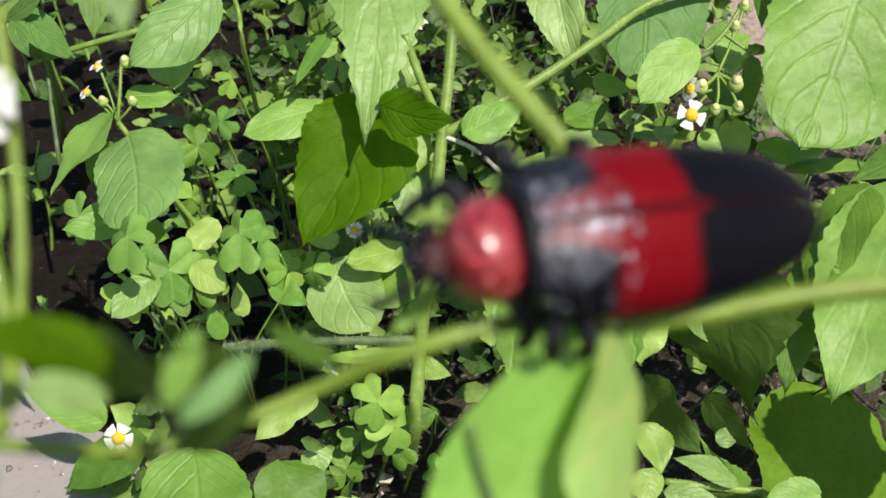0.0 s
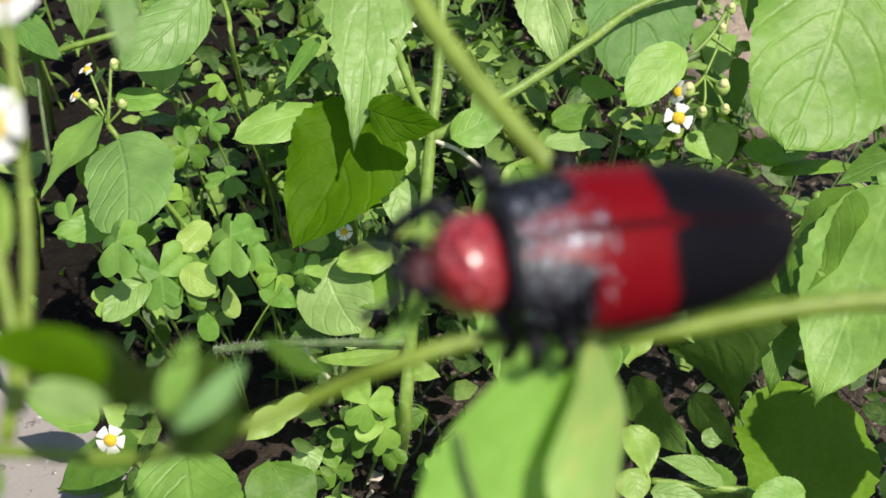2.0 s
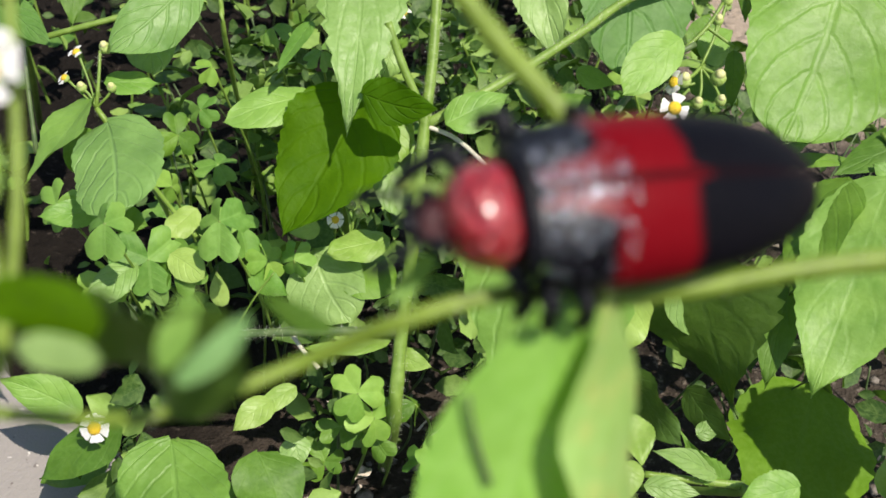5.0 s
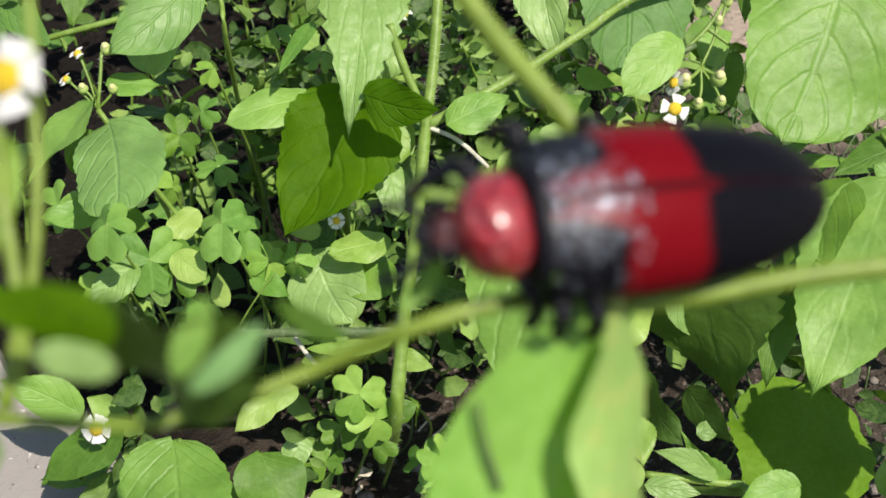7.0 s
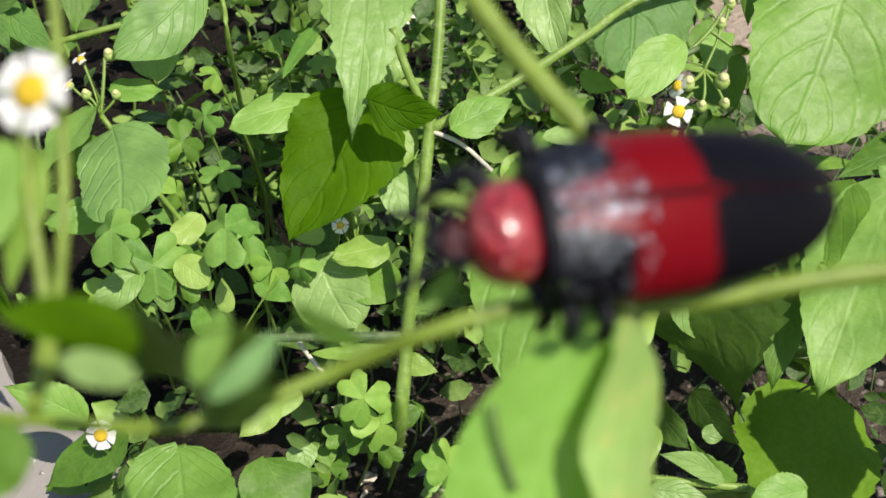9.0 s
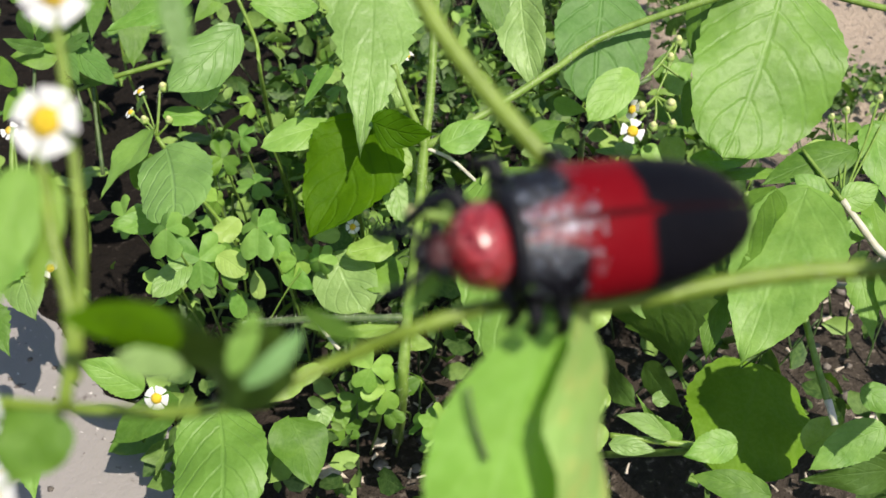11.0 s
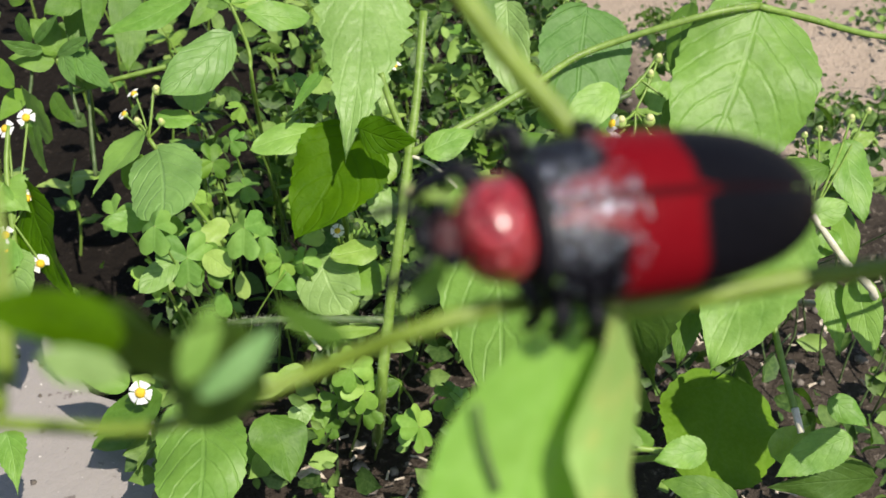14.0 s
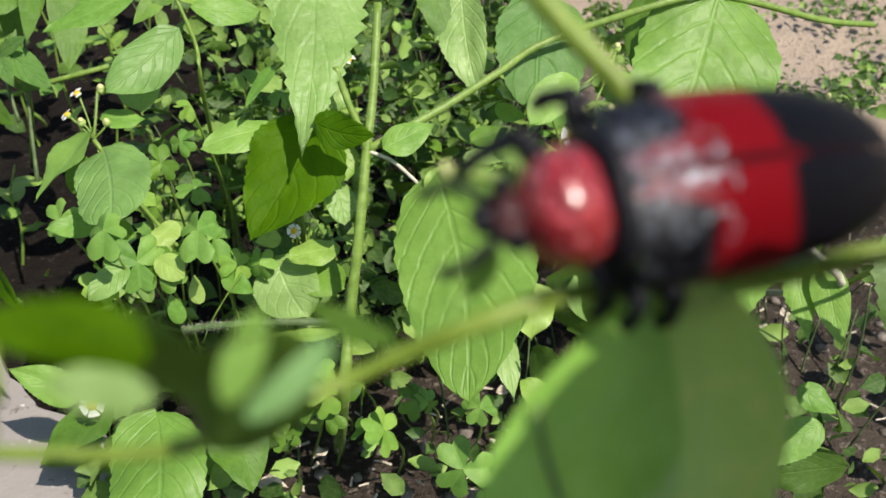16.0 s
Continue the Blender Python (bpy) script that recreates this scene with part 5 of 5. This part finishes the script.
leaf(sprig, (-0.0153, 0.0396, 0.2254), (-0.0134, 0.0421, 0.2292), 0.0019, LEAF, "oval", "leaflet standing in for a patch of light", face=(-0.25, -0.85, 0.35), fold=0.1)
leaf(sprig, (-0.0142, 0.0385, 0.2256), (-0.0101, 0.0401, 0.2291), 0.0016, LIT_PATCH, "oval", "pale leaflet standing in for a patch of light", face=(0.0, -0.8, 0.5), fold=0.1)
leaf(sprig, (-0.0188, 0.0419, 0.2266), (-0.0271, 0.0429, 0.2278), 0.0040, BACKLIT_TINT, "ovate", "yellow green leaf, light from behind put into its colour", face=(-0.40, -0.74, 0.32), fold=0.05, droop=0.02)
leaf(sprig, (-0.0182, 0.0392, 0.2265), (-0.0231, 0.0397, 0.2271), 0.0022, PALE, "oval", "pale leaflet standing in for a patch of light", face=(-0.1, -0.8, 0.5))
leaf(sprig, (-0.0067, 0.0482, 0.2201), (-0.0116, 0.0504, 0.2212), 0.0018, DEEP, "oval", face=(-0.4, -0.8, 0.4))
# Dark strand laid on the leaf in place of a stem's thin shadow.
stem(sprig, [(0.0020, 0.0477, 0.2146), (0.0025, 0.0463, 0.2122), (0.0036, 0.0447, 0.2090)], 0.00016, 0.00024, STEM_DARK, name="shadow_strand", label="thin dark strand standing in for a stem shadow")
leaf(sprig, (-0.0005, 0.0528, 0.2225), (-0.0035, 0.0500, 0.2206), 0.0014, LEAF, "blade", face=(0, -0.7, 0.7))
leaf(sprig, (0.0025, 0.0567, 0.2256), (-0.0010, 0.0569, 0.2273), 0.0013, PALE, "blade", face=(0, -0.7, 0.7))
leaf(sprig, (-0.0215, 0.0648, 0.2415), (-0.0201, 0.0596, 0.2368), 0.0023, COOL, "ovate", face=(0.3, -0.8, 0.3))
leaf(sprig, (-0.0316, 0.0462, 0.2146), (-0.0345, 0.0415, 0.2106), 0.0070, DEEP, "ovate", face=(-0.2, -0.8, 0.5))
stem(sprig, [(-0.0026, 0.0609, 0.2222), (-0.0012, 0.0606, 0.2222), (0.0009, 0.0603, 0.2220), (0.0040, 0.0590, 0.2214)], 0.00046, 0.00052, STEM, name="twig", label="short broken twig behind the beetle")
bud(sprig, (-0.0027, 0.0606, 0.2224), 0.0012)
flower(sprig, (-0.0363, 0.0453, 0.2151), (-0.5, -0.5, 0.4), 0.0052, (-0.0350, 0.0465, 0.2150), seed=43, missing=(0,))
flower(sprig, (-0.0358, 0.0406, 0.2095), (-0.4, -0.6, 0.4), 0.0060, (-0.0365, 0.0465, 0.2150), seed=44)

# ---- the thin flowering stem that stands on the sprig ----
STALK_BASE = (-0.0294, 0.0464, 0.2149)
stalk = thing("daisy_sprig", STALK_BASE, "thin swaying green sprig with two white daisy flowers", "sprig")
stem(stalk, [(-0.0294, 0.0464, 0.2149), (-0.0289, 0.0506, 0.2198), (-0.0308, 0.0562, 0.2249), (-0.0317, 0.0603, 0.2299)], 0.00055, 0.00045, SPRIG_STEM, 30, 0.0006, name="stem")
stem(stalk, [(-0.0286, 0.0477, 0.2163), (-0.0284, 0.0549, 0.2235), (-0.0295, 0.0619, 0.2302), (-0.0307, 0.0678, 0.2373)], 0.00045, 0.00040, SPRIG_STEM, name="stem")
flower(stalk, (-0.0308, 0.0605, 0.2316), (-0.20, -0.55, 0.60), 0.0057, seed=41)
flower(stalk, (-0.0304, 0.0678, 0.2387), (-0.12, -0.55, 0.60), 0.0056, seed=42)
leaf(stalk, (-0.0327, 0.0590, 0.2283), (-0.0349, 0.0503, 0.2211), 0.0052, LEAF, "ovate", face=(-0.2, -0.8, 0.5))
leaf(stalk, (-0.0313, 0.0597, 0.2275), (-0.0322, 0.0522, 0.2203), 0.0036, BRIGHT, "ovate", face=(-0.2, -0.8, 0.45))

# ---- unseen weed added beside the sprig, its leaf placed to throw shade on it ----
SHADE_WEED_BASE = (0.135, -0.035, -0.004)
shade_weed = thing("tall_weed", SHADE_WEED_BASE, "unseen swaying weed added to cast shade with one broad leaf", "weed")
stem(shade_weed, [SHADE_WEED_BASE, (0.137, -0.034, 0.10), (0.118, -0.026, 0.20), (0.1133, -0.0270, 0.2390)], 0.0016, 0.0009, STEM, 80)
leaf(shade_weed, (0.1133, -0.0270, 0.2390), (0.0248, -0.0283, 0.2738), 0.043, OLIVE_SHADE, "disc", "broad unseen leaf added to cast shade", face=SUN, fold=0.04, droop=0.02, curl=0.05)

# ---- the beetle ----
BEETLE_BASE = (0.0049, 0.0519, 0.2269)
BEETLE_TAIL = (0.0259, 0.0586, 0.2247)
beetle = thing("beetle", BEETLE_BASE, "shiny red and black beetle clinging to a green sprig", "beetle")


def build_beetle():
    base, tail = Vector(BEETLE_BASE), Vector(BEETLE_TAIL)
    m = frame_of(base, tail, Vector((0.12, -0.52, 0.83)))
    L = (tail - base).length
    W, H = 0.0056, 0.0043

    def width(q):
        return W * max(0.0, 1 - q ** 4.6) ** 0.56 * (0.94 + 0.06 * min(1.0, q / 0.22))

    def height(q):
        return H * max(0.0, 1 - q ** 2.6) ** 0.7 * (0.78 + 0.22 * math.sin(min(1.0, q / 0.35) * math.pi / 2))

    def dome(name, c, rx, ry, rz, material, power=2.0, flat=0.0, label="", parent=None):
        bm = bmesh.new()
        bmesh.ops.create_uvsphere(bm, u_segments=28, v_segments=18, radius=1.0)
        for v in bm.verts:
            p = v.co
            k = (abs(p.x) ** power + abs(p.y) ** power + abs(p.z) ** power) ** (-1 / power)
            v.co = Vector((c[0] + p.x * k * rx, c[1] + p.y * k * ry * (1 + flat * p.x), c[2] + p.z * k * (rz if p.z > 0 else rz * 0.6)))
        bmesh.ops.transform(bm, matrix=m, verts=bm.verts)
        return part(name, bm, material, parent or beetle, label)

    for sign in (1, -1):
        bm = bmesh.new()
        uv = bm.loops.layers.uv.new("UVMap")
        grid, where = [], {}
        for i in range(33):
            q = (i / 32) ** 0.9
            line = []
            for j in range(15):
                g = j / 14
                a = g * radians(112)
                seam = 0.00010 * (1 - min(1, g * 6))
                y = sign * (0.00003 + width(q) * math.sin(min(a, math.pi / 2)) * (1 - 0.05 * max(0, a - math.pi / 2)))
                z = height(q) * (math.cos(a) if a < math.pi / 2 else -(a - math.pi / 2) * 0.9) - seam
                v = bm.verts.new(m @ Vector((q * L, y, z)))
                where[v] = (q, g)
                line.append(v)
            grid.append(line)
        for i in range(32):
            for j in range(14):
                quad = (grid[i][j], grid[i + 1][j], grid[i + 1][j + 1], grid[i][j + 1])
                f = bm.faces.new(quad if sign < 0 else quad[::-1])
                for lp in f.loops:
                    lp[uv].uv = where[lp.vert]
        case = part("wing_case", bm, SHELL, beetle, "black wing case with a broad red band")
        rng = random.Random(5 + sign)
        # Tilted metallic discs, added only to give the front its sun glints.
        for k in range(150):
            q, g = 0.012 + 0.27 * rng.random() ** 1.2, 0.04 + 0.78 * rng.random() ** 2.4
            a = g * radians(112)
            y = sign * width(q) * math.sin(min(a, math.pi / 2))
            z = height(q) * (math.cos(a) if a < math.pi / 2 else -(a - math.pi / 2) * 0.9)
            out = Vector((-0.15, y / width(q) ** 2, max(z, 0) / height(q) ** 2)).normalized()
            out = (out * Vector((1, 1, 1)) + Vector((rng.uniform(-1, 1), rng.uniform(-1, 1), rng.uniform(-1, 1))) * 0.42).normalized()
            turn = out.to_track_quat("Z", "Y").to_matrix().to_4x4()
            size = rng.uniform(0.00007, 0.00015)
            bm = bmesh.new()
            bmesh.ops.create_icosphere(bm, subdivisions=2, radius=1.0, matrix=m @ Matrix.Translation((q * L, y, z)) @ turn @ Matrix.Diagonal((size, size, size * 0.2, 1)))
            part("glint_bead", bm, GLINT_BEAD, case)
    dome("abdomen", (L * 0.46, 0, -0.0006), L * 0.47, W * 0.80, 0.0026, BLACK, 2.3)
    dome("scutellum", (0.0004, 0, H * 0.70), 0.0009, 0.0011, 0.0004, BLACK)
    thorax = dome("thorax", (-0.0029, -0.0002, 0.0001), 0.0024, 0.0033, 0.0034, RED, 2.5, flat=0.24, label="glossy red thorax shield")
    dome("thorax_rim", (-0.0002, 0, 0.0000), 0.0010, 0.0046, 0.0034, BLACK, 2.4, parent=thorax)
    head = dome("head", (-0.0056, 0.0000, -0.0008), 0.0011, 0.0016, 0.0014, DARK_RED, 2.2)
    dome("snout", (-0.0068, 0.0002, -0.0010), 0.0008, 0.0010, 0.0008, BLACK, 2.0, parent=head)
    for s in (1, -1):
        dome("eye", (-0.0057, s * 0.0016, -0.0002), 0.0006, 0.0006, 0.0007, BLACK, parent=head)
        bm = tube_bm([m @ Vector(q) for q in ((-0.0064, s * 0.0010, -0.0004), (-0.0078, s * 0.0018, -0.0002), (-0.0090, s * 0.0023, -0.0010), (-0.0098, s * 0.0022, -0.0018))], 0.00030, 0.00036, 8, knobs=0.22)
        part("antenna", bm, BLACK, head)
    legs = (
        ((-0.0022, 0.0024, -0.0010), (-0.0036, 0.0046, -0.0004), (-0.0056, 0.0042, -0.0020), (-0.0066, 0.0036, -0.0034)),
        ((0.0006, 0.0042, -0.0010), (0.0006, 0.0066, -0.0004), (0.0000, 0.0074, -0.0024), (0.0004, 0.0078, -0.0044)),
        ((0.0062, 0.0044, -0.0012), (0.0064, 0.0066, -0.0008), (0.0062, 0.0076, -0.0026), (0.0070, 0.0080, -0.0044)),
        ((-0.0012, -0.0024, -0.0010), (-0.0004, -0.0042, -0.0012), (0.0004, -0.0052, -0.0028), (0.0002, -0.0056, -0.0046)),
        ((0.0012, -0.0040, -0.0010), (0.0012, -0.0058, -0.0010), (0.0016, -0.0064, -0.0026), (0.0020, -0.0066, -0.0046)),
        ((0.0032, -0.0044, -0.0012), (0.0036, -0.0060, -0.0010), (0.0040, -0.0068, -0.0026), (0.0044, -0.0068, -0.0046)),
    )
    for hip, knee, shin, foot in legs:
        hip, knee, shin, foot = (m @ Vector(q) for q in (hip, knee, shin, foot))
        leg = part("leg", tube_bm([hip, hip.lerp(knee, 0.6), knee], 0.00088, 0.00066, 9, knobs=0.1), BLACK, beetle)
        part("shin", tube_bm([knee, knee.lerp(shin, 0.5), shin], 0.00062, 0.00050, 8), BLACK, leg)
        part("foot", tube_bm([shin, shin.lerp(foot, 0.5), foot], 0.00050, 0.00038, 8, knobs=0.25), BLACK, leg)


build_beetle()

# ---- what moves ----
SPRIG_ROWS = [
    (0.0, 0.0107, 0.0526, 0.2191, -0.00, -0.00, -0.00),
    (0.5, 0.0110, 0.0531, 0.2191, -0.84, -0.88, -0.70),
    (1.0, 0.0103, 0.0538, 0.2202, -0.53, -0.78, -0.81),
    (1.5, 0.0113, 0.0535, 0.2201, -1.30, -0.70, -1.09),
    (2.0, 0.0111, 0.0543, 0.2204, -1.67, -0.65, -1.16),
    (2.5, 0.0109, 0.0547, 0.2201, -0.72, -0.55, -0.11),
    (3.0, 0.0109, 0.0527, 0.2177, 0.15, 0.36, 0.48),
    (3.5, 0.0107, 0.0544, 0.2200, -0.33, -0.48, -0.44),
    (4.0, 0.0110, 0.0530, 0.2196, 0.69, -0.10, -0.71),
    (6.5, 0.0108, 0.0531, 0.2176, -0.29, -0.08, 0.54),
    (7.0, 0.0108, 0.0526, 0.2179, 0.20, -0.55, -0.71),
    (7.5, 0.0111, 0.0531, 0.2199, -0.97, -0.81, -0.05),
    (8.0, 0.0105, 0.0540, 0.2201, -2.97, -1.53, -0.35),
    (8.5, 0.0105, 0.0541, 0.2179, -1.07, -0.99, -0.58),
    (9.0, 0.0112, 0.0537, 0.2169, 1.35, -1.71, -2.11),
    (9.5, 0.0110, 0.0524, 0.2181, 1.51, -0.75, 0.97),
    (12.0, 0.0224, -0.0016, 0.2516, 3.61, 2.17, 2.62),
    (12.5, 0.0224, -0.0022, 0.2524, 3.33, 1.30, 1.84),
    (13.0, 0.0226, -0.0036, 0.2508, 2.36, 1.44, 1.39),
    (13.5, 0.0235, -0.0024, 0.2510, 4.74, 0.62, 1.09),
    (14.0, 0.0232, -0.0036, 0.2513, 3.39, 1.29, 3.05),
    (14.5, 0.0234, -0.0035, 0.2512, 4.41, 1.14, 3.41),
    (15.0, 0.0247, -0.0027, 0.2503, 3.18, -0.14, 0.42),
    (15.5, 0.0246, -0.0039, 0.2506, 4.90, 2.43, 4.47),
    (16.0, 0.0246, -0.0035, 0.2505, 4.69, 1.13, 3.73),
]
STALK_ROWS = [
    (0.0, -0.0294, 0.0464, 0.2149, -0.00, -0.00, -0.00),
    (0.5, -0.0291, 0.0474, 0.2144, -0.84, -0.88, -0.70),
    (1.0, -0.0298, 0.0482, 0.2155, -0.53, -0.78, -0.81),
    (1.5, -0.0289, 0.0480, 0.2156, -1.30, -0.70, -1.09),
    (2.0, -0.0291, 0.0488, 0.2160, -1.67, -0.65, -1.16),
    (2.5, -0.0292, 0.0485, 0.2156, -0.74, 0.98, -1.40),
    (3.0, -0.0292, 0.0462, 0.2137, 0.10, 3.42, -2.10),
    (3.5, -0.0294, 0.0485, 0.2155, -0.39, 1.82, -2.37),
    (4.0, -0.0292, 0.0473, 0.2152, 0.65, 1.43, -2.00),
    (6.5, -0.0293, 0.0465, 0.2134, -0.34, 3.36, -2.35),
    (7.0, -0.0293, 0.0469, 0.2133, 0.13, 1.75, -2.64),
    (7.5, -0.0289, 0.0468, 0.2152, -0.98, 0.34, -1.01),
    (8.0, -0.0296, 0.0478, 0.2151, -3.00, 0.10, -1.71),
    (8.5, -0.0296, 0.0482, 0.2132, -1.12, 1.12, -2.35),
    (9.0, -0.0290, 0.0490, 0.2114, 1.20, 0.87, -4.27),
    (9.5, -0.0289, 0.0457, 0.2132, 1.49, 2.31, -1.60),
    (12.0, -0.0175, -0.0094, 0.2486, 3.61, 2.17, 2.62),
    (12.5, -0.0176, -0.0095, 0.2487, 3.33, 1.30, 1.84),
    (13.0, -0.0174, -0.0106, 0.2474, 2.09, -3.15, 5.25),
    (13.5, -0.0166, -0.0090, 0.2467, 4.48, -4.22, 5.17),
    (14.0, -0.0166, -0.0117, 0.2476, 2.93, -3.80, 7.35),
    (14.5, -0.0164, -0.0117, 0.2474, 3.88, -4.19, 7.93),
    (15.0, -0.0153, -0.0089, 0.2457, 2.90, -5.75, 5.15),
    (15.5, -0.0151, -0.0128, 0.2476, 4.19, -3.40, 9.41),
    (16.0, -0.0152, -0.0119, 0.2466, 4.02, -4.96, 8.90),
]
BEETLE_ROWS = [
    (0.0, 0.0049, 0.0519, 0.2269, -0.00, -0.00, -0.00),
    (0.5, 0.0051, 0.0526, 0.2268, -0.84, -0.88, -0.70),
    (1.0, 0.0044, 0.0533, 0.2279, -0.53, -0.78, -0.81),
    (1.5, 0.0054, 0.0531, 0.2278, -1.30, -0.70, -1.09),
    (2.0, 0.0052, 0.0540, 0.2282, -1.67, -0.65, -1.16),
    (2.5, 0.0050, 0.0541, 0.2279, -0.72, -0.55, -0.11),
    (3.0, 0.0051, 0.0519, 0.2255, 0.15, 0.36, 0.48),
    (3.5, 0.0048, 0.0538, 0.2277, -0.33, -0.48, -0.44),
    (4.0, 0.0051, 0.0523, 0.2274, 0.69, -0.10, -0.71),
    (6.5, 0.0050, 0.0524, 0.2254, -0.29, -0.08, 0.54),
    (7.0, 0.0050, 0.0519, 0.2256, 0.20, -0.55, -0.71),
    (7.5, 0.0052, 0.0525, 0.2276, -0.97, -0.81, -0.05),
    (8.0, 0.0045, 0.0537, 0.2277, -2.97, -1.53, -0.35),
    (8.5, 0.0046, 0.0536, 0.2256, -1.07, -0.99, -0.58),
    (9.0, 0.0051, 0.0530, 0.2245, 1.35, -1.71, -2.11),
    (9.5, 0.0051, 0.0514, 0.2258, 1.51, -0.75, 0.97),
    (12.0, 0.0170, -0.0031, 0.2596, 3.61, 2.17, 2.62),
    (12.5, 0.0168, -0.0036, 0.2603, 3.33, 1.30, 1.84),
    (13.0, 0.0170, -0.0048, 0.2587, 2.36, 1.44, 1.39),
    (13.5, 0.0178, -0.0038, 0.2587, 4.74, 0.62, 1.09),
    (14.0, 0.0176, -0.0051, 0.2591, 3.39, 1.29, 3.05),
    (14.5, 0.0178, -0.0051, 0.2591, 4.41, 1.14, 3.41),
    (15.0, 0.0189, -0.0039, 0.2580, 3.18, -0.14, 0.42),
    (15.5, 0.0192, -0.0057, 0.2585, 4.90, 2.43, 4.47),
    (16.0, 0.0190, -0.0052, 0.2584, 4.69, 1.13, 3.73),
]


MOTTLED_TURNS = [(0.0, -57), (4.0, -57), (9.5, -57), (12.0, -57), (14.0, -57), (14.8, -55), (15.1, -46), (15.4, -14), (15.6, -4), (16.0, 0)]
# Timed so that the added leaf's shade sweeps over the sprig from 14 s.
SHADE_WEED_TURNS = [(0.0, 9.0), (4.0, 8.4), (9.5, 9.0), (12.0, 9.0), (13.5, 8.4), (14.0, 5.6), (14.4, 2.0), (14.6, 1.1), (15.0, 0.1), (15.4, -0.2), (16.0, -0.2)]


def motions():
    walk(sprig, [(t, pose(*r)) for t, *r in SPRIG_ROWS])
    walk(stalk, [(t, pose(*r)) for t, *r in STALK_ROWS])
    walk(beetle, [(t, pose(*r)) for t, *r in BEETLE_ROWS])
    hinge, axis = MOTTLED_BASE - Vector(SPRIG_BASE), (MOTTLED_TIP - MOTTLED_BASE).normalized()
    walk(mottled_leaf, [(t, Matrix.Translation(hinge) @ Matrix.Rotation(radians(a), 4, axis)) for t, a in MOTTLED_TURNS])
    walk(shade_weed, [(t, pose(*SHADE_WEED_BASE, -0.638 * a, 0.77 * a, 0)) for t, a in SHADE_WEED_TURNS])


motions()
